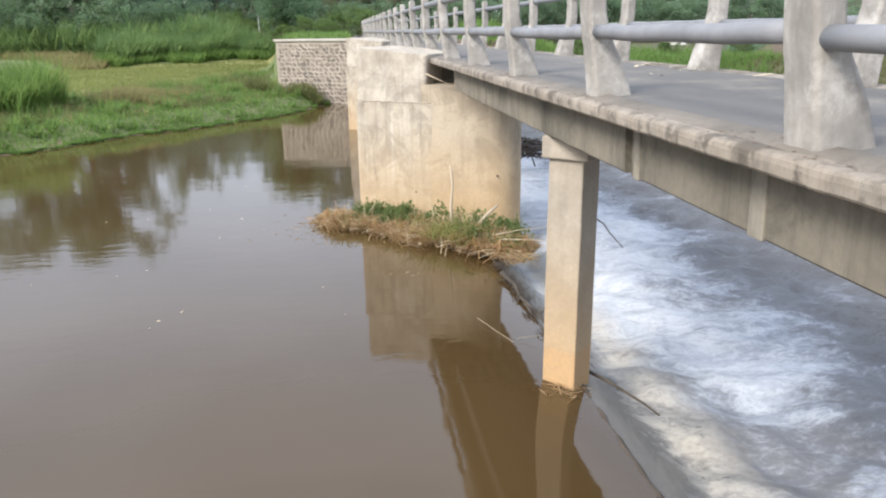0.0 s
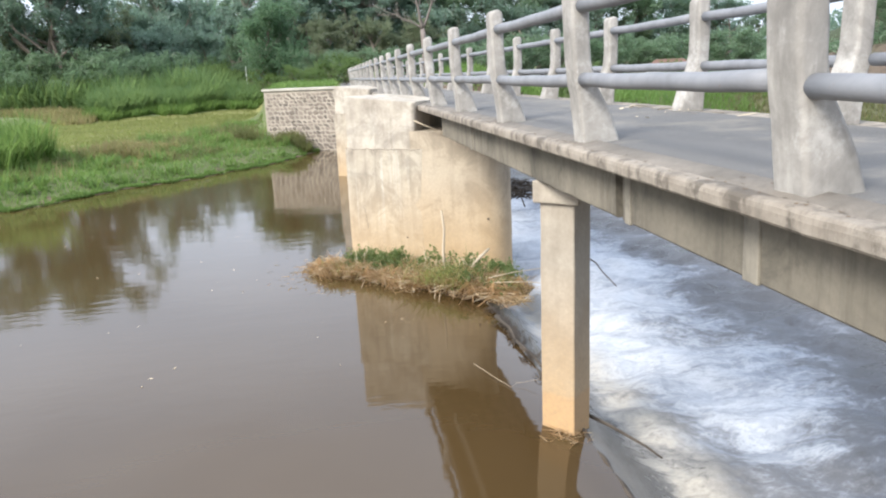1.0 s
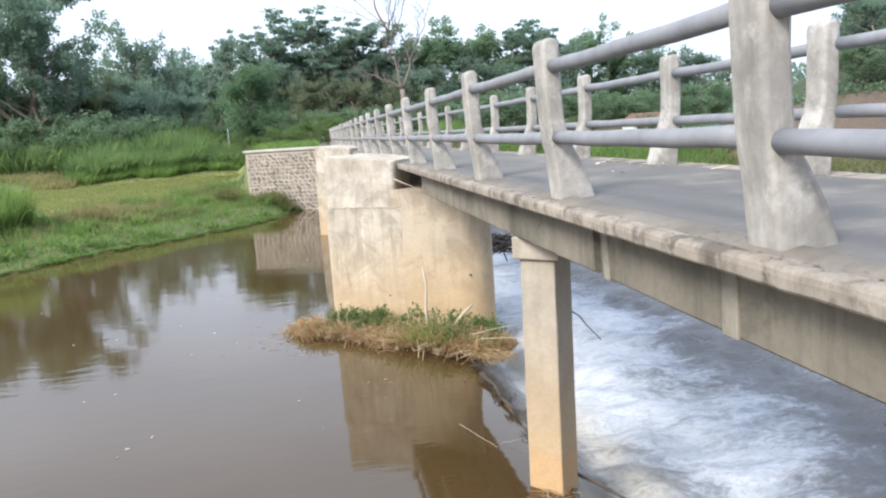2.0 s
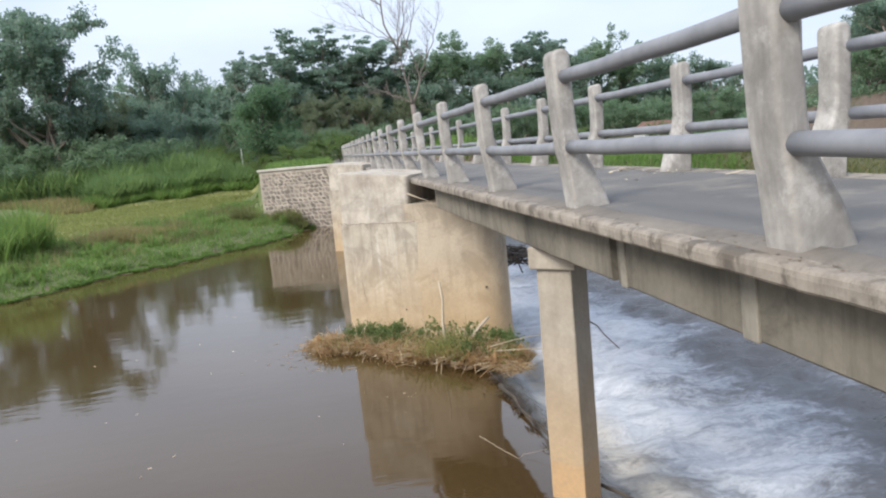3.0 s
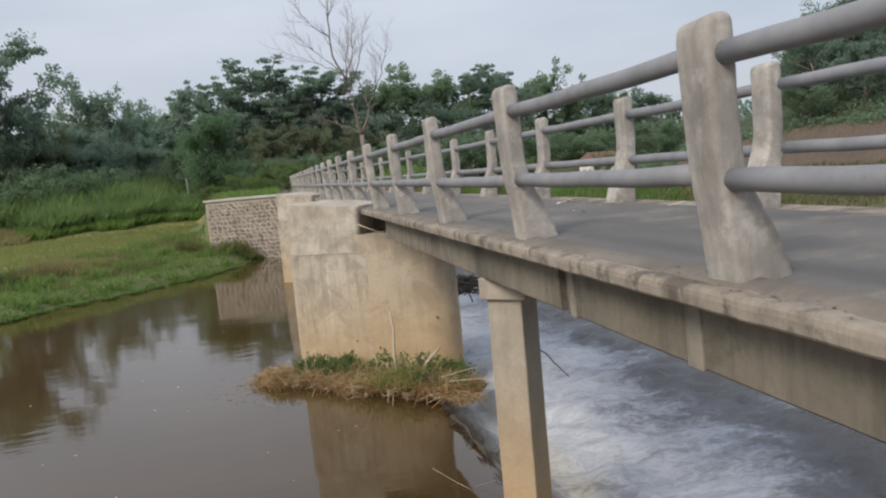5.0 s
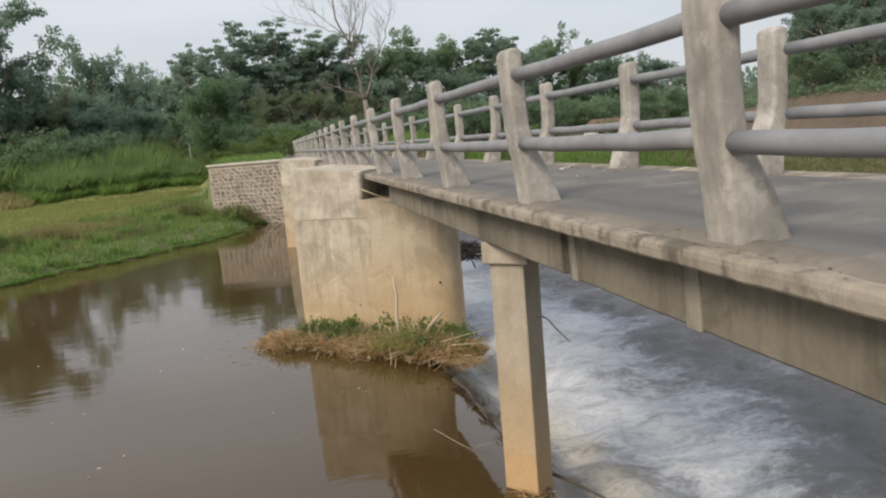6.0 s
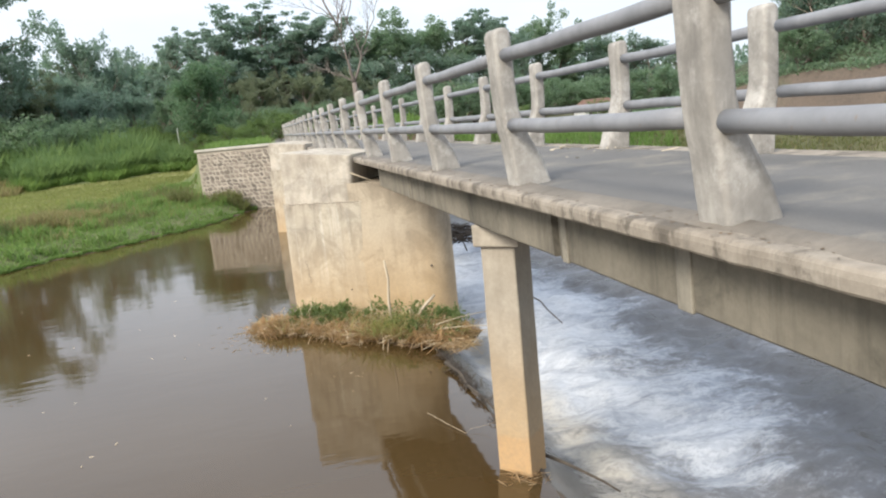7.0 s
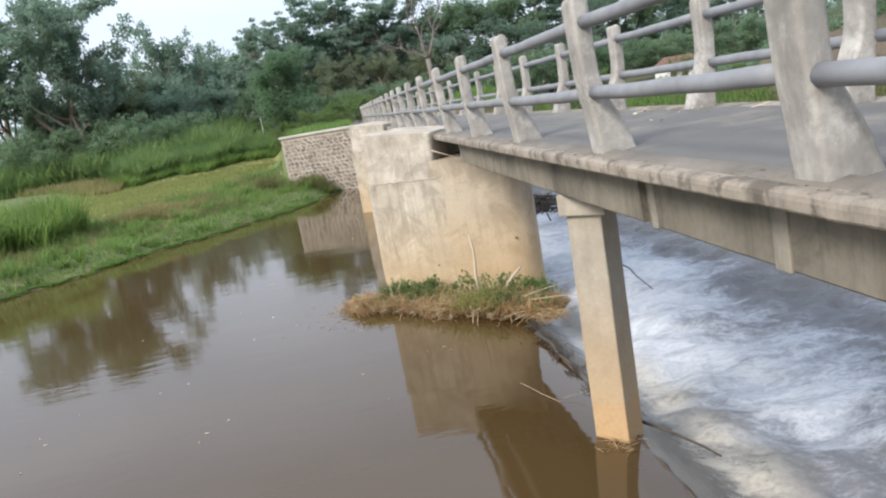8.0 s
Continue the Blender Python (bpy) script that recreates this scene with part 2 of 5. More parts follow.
M["pipe"] = make_pipe_paint()
M["asphalt"] = make_asphalt()
M["water"] = make_water()
M["rapids"] = make_rapids()
M["ground"] = make_earth("grassy_ground", (0.105, 0.125, 0.045), (0.14, 0.165, 0.058), (0.17, 0.15, 0.075))
M["mud"] = make_earth("river_mud", (0.12, 0.09, 0.06), (0.17, 0.125, 0.08), (0.21, 0.16, 0.10))
M["cut"] = make_earth("bare_red_earth", (0.095, 0.074, 0.058), (0.125, 0.095, 0.071), (0.095, 0.10, 0.055))
M["hill_soil"] = make_earth("leaf_littered_soil", (0.045, 0.058, 0.026), (0.06, 0.075, 0.034), (0.075, 0.07, 0.04))
M["rough_soil"] = make_earth("rough_dry_pasture", (0.078, 0.085, 0.037), (0.11, 0.108, 0.05), (0.15, 0.12, 0.068))
M["paddy"] = make_earth("ripening_paddy", (0.19, 0.195, 0.06), (0.225, 0.22, 0.07), (0.205, 0.205, 0.06))
M["mortar"] = make_plain("wall_mortar", (0.27, 0.235, 0.19), (0.43, 0.375, 0.305), 1.6)
M["stone"] = make_stone()
M["silt"] = concrete("dusty_silt", (0.215, 0.185, 0.150), (0.150, 0.130, 0.105), pale=(0.29, 0.26, 0.215), streak=0.2, blotch=2.0, mould=0.3, patch=0.15, spots=4.0)
M["coping"] = concrete("coping_concrete", (0.50, 0.46, 0.39), (0.36, 0.33, 0.28))
# far foliage: distance haze is mixed into these paler, bluer leaf colours
M["leaf_dark"] = make_leaf("dark_leaves_with_haze", (0.164, 0.228, 0.188), (0.200, 0.272, 0.212), (0.241, 0.316, 0.228), 0.42, 0.9, (0.26, 0.42, 0.26))
M["leaf_mid"] = make_leaf("green_leaves_with_haze", (0.157, 0.233, 0.150), (0.199, 0.279, 0.170), (0.239, 0.325, 0.188), 0.42, 0.9, (0.27, 0.42, 0.20))
M["leaf_fresh"] = make_leaf("fresh_bush_leaves", (0.085, 0.145, 0.045), (0.120, 0.195, 0.062), (0.165, 0.245, 0.085))
M["leaf_young"] = make_leaf("young_tree_leaves", (0.088, 0.155, 0.085), (0.120, 0.195, 0.105), (0.160, 0.235, 0.128), thin=(0.24, 0.40, 0.20))
# lifted for haze in the air, like the other two far leaf colours
M["leaf_olive"] = make_leaf("olive_leaves_with_haze", (0.157, 0.188, 0.120), (0.195, 0.224, 0.132), (0.236, 0.251, 0.144), 0.42, 0.9, (0.30, 0.38, 0.18))
M["reed"] = make_leaf("tall_green_reeds", (0.100, 0.190, 0.072), (0.135, 0.235, 0.086), (0.185, 0.27, 0.112), 0.6)
M["grass"] = make_leaf("bank_grass", (0.100, 0.205, 0.042), (0.145, 0.265, 0.055), (0.215, 0.295, 0.085), 0.6)
M["rice"] = make_leaf("rice_stalks", (0.195, 0.215, 0.062), (0.225, 0.235, 0.073), (0.265, 0.255, 0.09), 0.7)
M["tuft"] = make_leaf("pale_yellow_green_grass", (0.26, 0.30, 0.09), (0.36, 0.38, 0.13), (0.52, 0.47, 0.22), 0.6, thin=(0.50, 0.52, 0.18))
M["dry"] = make_leaf("dry_grass", (0.24, 0.18, 0.09), (0.34, 0.25, 0.13), (0.20, 0.20, 0.08), 0.8)
M["dry_green"] = make_leaf("half_dry_grass", (0.11, 0.125, 0.05), (0.16, 0.15, 0.066), (0.22, 0.18, 0.095), 0.8)
M["orange_straw"] = make_leaf("orange_straw", (0.38, 0.19, 0.09), (0.66, 0.40, 0.21), (0.82, 0.62, 0.40), 0.8)
M["straw"] = make_leaf("washed_up_straw", (0.20, 0.105, 0.055), (0.58, 0.36, 0.185), (0.80, 0.65, 0.46), 0.8)
M["pale_straw"] = make_plain("pale_dry_stalks", (0.50, 0.40, 0.26), (0.66, 0.56, 0.40), 9)
M["wet_straw"] = make_plain("sodden_straw", (0.075, 0.048, 0.026), (0.18, 0.12, 0.065), 14)
M["weed"] = make_leaf("green_weeds", (0.09, 0.14, 0.05), (0.14, 0.20, 0.07), (0.23, 0.27, 0.11), 0.6)
M["bark"] = make_bark("grey_brown_bark", (0.15, 0.12, 0.095), (0.25, 0.20, 0.165))
M["bare_bark"] = make_bark("pale_bare_bark", (0.15, 0.125, 0.11), (0.25, 0.21, 0.185))
M["stick"] = make_bark("bleached_stick", (0.38, 0.31, 0.22), (0.52, 0.44, 0.33))
M["wet_wood"] = make_bark("wet_driftwood", (0.045, 0.035, 0.028), (0.10, 0.08, 0.06))
M["white_paint"] = make_plain("white_wall_paint", (0.70, 0.69, 0.66), (0.80, 0.79, 0.76), 2)
M["tiles"] = make_plain("dull_clay_roof_tiles", (0.12, 0.068, 0.05), (0.18, 0.105, 0.075), 3)


# ---------------------------------------------------------------- mesh helpers
def mesh_of(name, verts, faces, material, smooth=False):
    me = bpy.data.meshes.new(name)
    me.from_pydata(verts, [], faces)
    me.materials.append(material)
    if smooth:
        me.polygons.foreach_set("use_smooth", [True] * len(me.polygons))
    me.update()
    return me


def link_part(name, me, parent=None, label="", at=None):
    ob = new(name, me)
    if parent is not None:
        ob.parent = parent
    if at is not None:
        ob.matrix_basis = at
    if label:
        tagged(ob, label)
    return ob


def part(name, bm, material, parent=None, label="", smooth=False, at=None):
    me = bpy.data.meshes.new(name)
    bm.to_mesh(me)
    bm.free()
    me.materials.append(material)
    if smooth:
        me.polygons.foreach_set("use_smooth", [True] * len(me.polygons))
    return link_part(name, me, parent, label, at)


def empty(name, label, category, kind="", group="", at=(0, 0, 0)):
    ob = tagged(new(name), label, category, group, kind)
    ob.empty_display_size = 0.2
    ob.location = at
    return ob


def block(x0, x1, y0, y1, z0, z1, bevel=0.0, cuts=0, rough=0.0, seed=0):
    bm = bmesh.new()
    bmesh.ops.create_cube(bm, size=1.0)
    for v in bm.verts:
        v.co = ((x0 + x1) / 2 + v.co.x * (x1 - x0), (y0 + y1) / 2 + v.co.y * (y1 - y0), (z0 + z1) / 2 + v.co.z * (z1 - z0))
    if bevel:
        bmesh.ops.bevel(bm, geom=bm.edges[:], offset=bevel, segments=2, profile=0.5, affect="EDGES")
    if cuts:
        bmesh.ops.subdivide_edges(bm, edges=[e for e in bm.edges if e.calc_length() > 0.15], cuts=cuts, use_grid_fill=True)
    if rough:
        wobble(bm, rough, seed)
    return bm


def wobble(bm, amount, seed=0, scale=3.0):
    bm.normal_update()
    moved = []
    for v in bm.verts:
        p = v.co * scale + Vector((seed * 7.3, seed * 3.1, 0))
        moved.append(v.co + v.normal * amount * (noise.noise(p) + 0.5 * noise.noise(p * 3.1)))
    for v, c in zip(bm.verts, moved):
        v.co = c


def prism(outline, z0, z1, levels=1, bevel=0.0):
    """An upright prism over a closed outline of (x, y), counter-clockwise."""
    bm = bmesh.new()
    rings = []
    for k in range(levels + 1):
        z = z0 + (z1 - z0) * k / levels
        rings.append([bm.verts.new((x, y, z)) for x, y in outline])
    n = len(outline)
    for a, b in zip(rings, rings[1:]):
        for i in range(n):
            bm.faces.new((a[i], a[(i + 1) % n], b[(i + 1) % n], b[i]))
    bm.faces.new(rings[-1])
    bm.faces.new(list(reversed(rings[0])))
    if bevel:
        bmesh.ops.bevel(bm, geom=[e for e in bm.edges if all(abs(v.co.z - z1) < 1e-6 for v in e.verts)], offset=bevel, segments=2, profile=0.5, affect="EDGES")
    return bm


def rounded(points, radii, steps=6):
    """A closed outline with its corners rounded."""
    out = []
    n = len(points)
    for i, (p, r) in enumerate(zip(points, radii)):
        p, a, b = Vector(p), Vector(points[i - 1]), Vector(points[(i + 1) % n])
        if r <= 0:
            out.append(tuple(p))
            continue
        u, w = (a - p).normalized(), (b - p).normalized()
        half = math.acos(max(-1, min(1, u.dot(w)))) / 2
        reach = r / math.tan(half)
        s, e = p + u * reach, p + w * reach
        c = p + (u + w).normalized() * (r / math.sin(half))
        a0 = math.atan2(s.y - c.y, s.x - c.x)
        a1 = math.atan2(e.y - c.y, e.x - c.x)
        d = (a1 - a0 + math.pi) % (2 * math.pi) - math.pi
        out += [(c.x + r * math.cos(a0 + d * k / steps), c.y + r * math.sin(a0 + d * k / steps)) for k in range(steps + 1)]
    return out


class Soup:
    """Gathers many small pieces into one mesh."""

    def __init__(self):
        self.v, self.f = [], []

    def blade(self, p, lean, width, length, turn, bend=0.35):
        dx, dy = math.cos(turn), math.sin(turn)
        sx, sy = -dy * width / 2, dx * width / 2
        k = len(self.v)
        x, y, z = p
        for s, wd in ((0.0, 1.0), (0.55, 0.8), (1.0, 0.05)):
            out = length * (lean * s + bend * s * s)
            up = length * s * math.sqrt(max(0.05, 1 - min(0.95, (lean + bend * s) ** 2)))
            self.v += [(x + dx * out - sx * wd, y + dy * out - sy * wd, z + up), (x + dx * out + sx * wd, y + dy * out + sy * wd, z + up)]
        self.f += [(k, k + 1, k + 3, k + 2), (k + 2, k + 3, k + 5, k + 4)]

    def straw(self, p, turn, tilt, width, length, sag=0.0):
        """A lying stalk, flat and slightly bent."""
        d = Vector((math.cos(turn) * math.cos(tilt), math.sin(turn) * math.cos(tilt), math.sin(tilt)))
        side = Vector((-math.sin(turn), math.cos(turn), 0.35)).normalized() * width / 2
        k = len(self.v)
        for f, w in ((-0.5, 0.6), (0.05, 1.0), (0.5, 0.4)):
            q = Vector(p) + d * length * f - Vector((0, 0, sag * length * abs(f)))
            self.v += [tuple(q - side * w), tuple(q + side * w)]
        self.f += [(k, k + 1, k + 3, k + 2), (k + 2, k + 3, k + 5, k + 4)]

    def leaf(self, p, size, rng):
        n = Vector((rng.gauss(0, 1), rng.gauss(0, 1), rng.gauss(0, 0.8) + 0.7)).normalized()
        a = n.orthogonal().normalized()
        a = Matrix.Rotation(rng.uniform(0, 6.28), 3, n) @ a
        b = n.cross(a)
        l, w = size * rng.uniform(0.7, 1.3), size * rng.uniform(0.35, 0.6)
        p = Vector(p)
        k = len(self.v)
        self.v += [tuple(p - a * l * 0.5), tuple(p + b * w * 0.5 + n * w * 0.12), tuple(p + a * l * 0.5 - n * l * 0.1), tuple(p - b * w * 0.5 + n * w * 0.12)]
        self.f.append((k, k + 1, k + 2, k + 3))

    def tube(self, points, radii, sides=6):
        rings = []
        for i, p in enumerate(points):
            p = Vector(p)
            d = (Vector(points[min(i + 1, len(points) - 1)]) - Vector(points[max(i - 1, 0)])).normalized()
            a = d.orthogonal().normalized()
            b = d.cross(a)
            k = len(self.v)
            self.v += [tuple(p + (a * math.cos(6.2832 * s / sides) + b * math.sin(6.2832 * s / sides)) * radii[i]) for s in range(sides)]
            rings.append(k)
        for k, m in zip(rings, rings[1:]):
            self.f += [(k + s, k + (s + 1) % sides, m + (s + 1) % sides, m + s) for s in range(sides)]
        self.f.append(tuple(rings[-1] + s for s in range(sides)))
        self.f.append(tuple(rings[0] + s for s in reversed(range(sides))))

    def mesh(self, name, material, smooth=False):
        return mesh_of(name, self.v, self.f, material, smooth)


def smooth01(a, b, x):
    t = np.clip((x - a) / (b - a), 0.0, 1.0)
    return t * t * (3 - 2 * t)


# ---------------------------------------------------------------- the plan
DECK = 2.57          # top of the deck
STEP = 2.16          # post spacing
RAIL_X, FAR_X = 1.50, 3.51   # outer faces of the two railings
# waterline of the far bank: upstream, then downstream of the bridge
BANK = [(-60.00, -32.00), (-22.00, 5.50), (-11.31, 16.93), (-8.25, 20.62), (-7.33, 22.17), (-6.11, 23.48), (-4.72, 24.98), (-3.07, 26.56), (-1.61, 29.30), (-0.29, 31.91), (0.68, 33.76), (4.85, 34.65), (9.00, 29.00), (20.00, 24.00), (45.00, 8.00), (90.00, -30.00)]


def bank_distance(x, y):
    """Signed distance from the far waterline, positive on land."""
    best = np.full(np.shape(x), 1e9)
    side = np.ones(np.shape(x))
    for (ax, ay), (bx, by) in zip(BANK, BANK[1:]):
        ux, uy = bx - ax, by - ay
        t = np.clip(((x - ax) * ux + (y - ay) * uy) / (ux * ux + uy * uy), 0, 1)
        d = np.hypot(x - ax - t * ux, y - ay - t * uy)
        near = d < best
        best = np.where(near, d, best)
        side = np.where(near, np.sign(ux * (y - ay) - uy * (x - ax)), side)
    d = best * side
    return d + (0.16 * np.sin(x * 2.3 + 0.7 * np.sin(y * 1.9)) + 0.10 * np.sin(x * 5.1 + y * 3.7)) * smooth01(2.5, 0.5, best)


def bumps(x, y, s, seed):
    return (np.sin(x * s + seed) * np.cos(y * s * 1.3 + seed * 2.1) + 0.5 * np.sin(x * s * 2.3 + y * s * 1.9 + seed * 3.7)) / 1.5


def ground_height(x, y):
    x, y = np.asarray(x, float), np.asarray(y, float)
    d = bank_distance(x, y)
    z = -0.9 + 0.9 * smooth01(-1.6, 0.0, d) + 0.42 * smooth01(0.0, 1.3, d) + 0.22 * smooth01(1.5, 5.0, d)
    z += 0.05 * bumps(x, y, 1.3, 1.0) * smooth01(0.4, 2.0, d)
    # upstream terrace behind the paddy
    z += 0.5 * smooth01(0, 6, y - (57 + 0.25 * (x + 10))) * smooth01(2.0, -4.0, x - 0.12 * y + 4)
    # road embankment past the far abutment
    road = np.abs(x - 2.4 - 0.0006 * np.maximum(y - 40, 0) ** 2)
    behind = (x - 0.63) * 0.526 + (y - 31.69) * 0.851
    bank = smooth01(0.8, 1.3 + 3.2 * smooth01(-2.8, -3.6, x), behind) * smooth01(-3.3, -2.0, x + 0.075 * (y - 34)) * smooth01(9.5, 4.5, x - 2.4) * smooth01(31.5, 32.5, y)
    z = np.where(y > 30, z * (1 - bank) + 2.52 * bank, z)
    # downstream land and hillside
    right = smooth01(5.0, 9.0, x) * smooth01(0, 6, d)
    z += right * 0.95
    hd = (x - 24.5) * 0.66 + (y - 28.5) * 0.75
    low_side = smooth01(0.58, 0.66, x / np.maximum(y, 1.0)) * (y > 1)
    side = smooth01(0.74, 0.86, x / np.maximum(y, 1.0)) * (y > 1)
    z += 1.75 * smooth01(0.0, 1.6, hd) * low_side
    hill = 0.25 * smooth01(0.0, 1.6, hd) + 7.5 * smooth01(1.6, 20.0, hd) + 0.4 * bumps(x, y, 0.5, 4.0) * smooth01(2, 6, hd)
    z += hill * side
    z += 2.0 * smooth01(36, 60, hd + 0 * x) * (1 - side) * smooth01(3, 12, x) * smooth01(30, 45, y)
    # the bank under the near abutment
    near = smooth01(2.2, 0.4, y) * smooth01(-9.0, -6.0, x) * smooth01(14, 10, x)
    z = np.where(near > 0, z * (1 - near) + 1.35 * near, z)
    near2 = smooth01(-2.0, -6.0, y) * smooth01(-26, -18, x)
    z = z * (1 - near2) + 1.35 * near2
    return z

# ---------------------------------------------------------------- ground, one sheet to the horizon
def spaced(stops):
    out = []
    for a, b, s in stops:
        out += list(np.arange(a, b, s))
    return np.array(out + [stops[-1][1]])


def make_ground():
    xs = spaced([(-1500, -200, 130), (-200, -60, 10), (-60, -26, 2), (-26, 6, 0.5), (6, 46, 1.0), (46, 120, 5), (120, 1500, 138)])
    ys = spaced([(-1500, -100, 140), (-100, -20, 10), (-20, 16, 2), (16, 46, 0.5), (46, 90, 1.25), (90, 200, 10), (200, 1500, 130)])
    gx, gy = np.meshgrid(xs, ys)
    gz = ground_height(gx, gy)
    nx, ny = len(xs), len(ys)
    verts = np.stack([gx, gy, gz], -1).reshape(-1, 3)
    i, j = np.meshgrid(np.arange(nx - 1), np.arange(ny - 1))
    k = (j * nx + i).reshape(-1)
    faces = np.stack([k, k + 1, k + nx + 1, k + nx], 1)
    me = mesh_of("ground", verts.tolist(), faces.tolist(), M["ground"], True)
    for m in ("mud", "paddy", "cut", "hill_soil", "rough_soil"):
        me.materials.append(M[m])
    cx, cy = verts[faces].mean(1)[:, 0], verts[faces].mean(1)[:, 1]
    d = bank_distance(cx, cy)
    kind = np.where(d < 0.25, 1, 0)
    kind = np.where(in_paddy(cx, cy), 2, kind)
    kind = np.where((cx > 5.5) & (d >= 0.25) & (cy > 8) & (cy < 90), 5, kind)
    hd = (cx - 24.5) * 0.66 + (cy - 28.5) * 0.75
    kind = np.where((hd > -0.7) & (hd < 1.7) & (cx / np.maximum(cy, 1) > 0.62) & (cy > 1), 3, kind)
    kind = np.where((hd >= 1.7) & (cx / np.maximum(cy, 1) > 0.54) & (cy > 1), 4, kind)
    me.polygons.foreach_set("material_index", kind.astype(np.int32))
    return tagged(new("ground", me), "grassy river bank with a muddy edge and a flat field", "ground", kind="structure")


def in_paddy(x, y):
    """The flat field on the far bank."""
    near = np.interp(x, (-60, -22, -11, -9.4, -7.4, -6.0, -5.0, -4.5), (60, 38, 30.9, 32.0, 35.1, 39.1, 53.0, 70)) + 0.35 * np.sin(x * 2.7) + 0.25 * np.sin(x * 6.1 + y)
    far = 56.0 + 0.41 * (x + 20.0)
    return (y > near) & (y < far) & (x < -2.6 - 0.05 * (y - 40)) & (x < -0.083 * y) & (x > -60)


make_ground()

# ---------------------------------------------------------------- water
def lip_drop(x):
    """How far the pond's surface draws down as it nears the lip of the weir."""
    return 0.075 * max(0.0, (x - 1.12) / 0.89) ** 2


def make_pond():
    xs = [-400.0, -30.0, 0.6] + [1.12 + 0.89 * k / 18 for k in range(19)]
    ys = [-200.0, 2.0] + [2.0 + 0.5 * k for k in range(1, 62)] + [60.0]
    verts = [(x, y, -lip_drop(x)) for y in ys for x in xs]
    nx = len(xs)
    faces = [(j * nx + i, j * nx + i + 1, (j + 1) * nx + i + 1, (j + 1) * nx + i) for j in range(len(ys) - 1) for i in range(nx - 1)]
    return tagged(new("pond_water", mesh_of("pond_water", verts, faces, M["water"], True)), "calm brown muddy water held above the weir", "water", kind="structure")


make_pond()


def rapids_height(x, y):
    fall = -lip_drop(2.01) - 0.43 * float(smooth01(1.95, 2.80, x)) - 0.06 * float(smooth01(3, 9, x))
    rough = float(smooth01(2.25, 2.8, x))
    p = Vector((x * 0.75, y * 1.15, 0))
    w = 0.15 * noise.noise(p * 1.2) + 0.08 * noise.noise(p * 2.9) + 0.04 * noise.noise(p * 7.7)
    ridge = 0.04 * math.exp(-((x - 3.0 - 0.2 * math.sin(y * 1.9)) / 0.32) ** 2)
    return fall + rough * (w + ridge)


def make_rapids_mesh():
    xs = spaced([(2.01, 7.5, 0.075), (7.5, 16, 0.3), (16, 60, 4)])
    ys = spaced([(-12, 0, 0.8), (0, 20, 0.085), (20, 36, 0.3)])
    verts, foam = [], []
    for y in ys:
        for x in xs:
            verts.append((x, y, rapids_height(x, y)))
            run = x - 4.0 - 0.5 * noise.noise(Vector((2.0, y * 0.4, 0)))
            lace = 0.62 * math.exp(-(run / 1.15) ** 2) - 0.75 * float(smooth01(0.9, 2.2, run)) - 0.65 * float(smooth01(7.8, 5.4, y))
            lace += 0.6 * math.exp(-((x - 5.0) / 0.9) ** 2 - ((y - 13.0) / 2.2) ** 2)
            foam.append(lace + 0.75 * noise.noise(Vector((x * 0.55, y * 0.7, 3.0))))
    nx = len(xs)
    faces = [(j * nx + i, j * nx + i + 1, (j + 1) * nx + i + 1, (j + 1) * nx + i) for j in range(len(ys) - 1) for i in range(nx - 1)]
    me = mesh_of("rapids", verts, faces, M["rapids"], True)
    a = me.attributes.new("foam", "FLOAT", "POINT")
    a.data.foreach_set("value", foam)
    return tagged(new("rapids", me), "churning white water foaming below the weir", "water", kind="structure")


make_rapids_mesh()


def sweep(profile, ys, rough=0.0, seed=0.0, scale=4.0):
    """A solid with the closed profile (x, z), counter-clockwise seen from -y, along y, with uneven faces."""
    bm = bmesh.new()
    rings = []
    for y in ys:
        ring = []
        for x, z in profile:
            p = Vector((x, y, z)) * scale + Vector((seed, 0, seed))
            ring.append(bm.verts.new((x + rough * noise.noise(p), y, z + rough * noise.noise(p + Vector((31, 7, 5))))))
        rings.append(ring)
    n = len(profile)
    for a, b in zip(rings, rings[1:]):
        for i in range(n):
            bm.faces.new((a[i], a[(i + 1) % n], b[(i + 1) % n], b[i]))
    bm.faces.new(list(reversed(rings[0])))
    bm.faces.new(rings[-1])
    bmesh.ops.recalc_face_normals(bm, faces=bm.faces[:])
    return bm


def boxed(x0, x1, z0, z1, cut=0.012, per=1):
    pts = [(x0 + cut, z0), (x1 - cut, z0), (x1, z0 + cut), (x1, z1 - cut), (x1 - cut, z1), (x0 + cut, z1), (x0, z1 - cut)]
    for k in range(per, 0, -1):
        pts.append((x0, z0 + cut + (z1 - z0 - 2 * cut) * (k - 1) / per))
    return pts


# weir crest under and beside the deck
crest = part("weir_crest", sweep(boxed(1.975, 2.05, -0.6, -0.066, 0.03, 2), np.arange(-2.0, 33.0, 0.09), 0.030, 5.0, 4.0), M["wet_wood"])
tagged(crest, "wet dark concrete lip of the weir", "weir", kind="structure")

# ---------------------------------------------------------------- bridge deck
bridge = empty("bridge", "narrow grey concrete bridge deck on girders over the weir", "bridge", at=(2.5, 16, DECK))


def place(ob, thing):
    """Parents ob, modelled in world places, to the thing."""
    ob.parent = thing
    ob.matrix_parent_inverse = Matrix.Translation(-thing.location)
    return ob


ys_long = np.arange(-9.0, 45.3, 0.13)
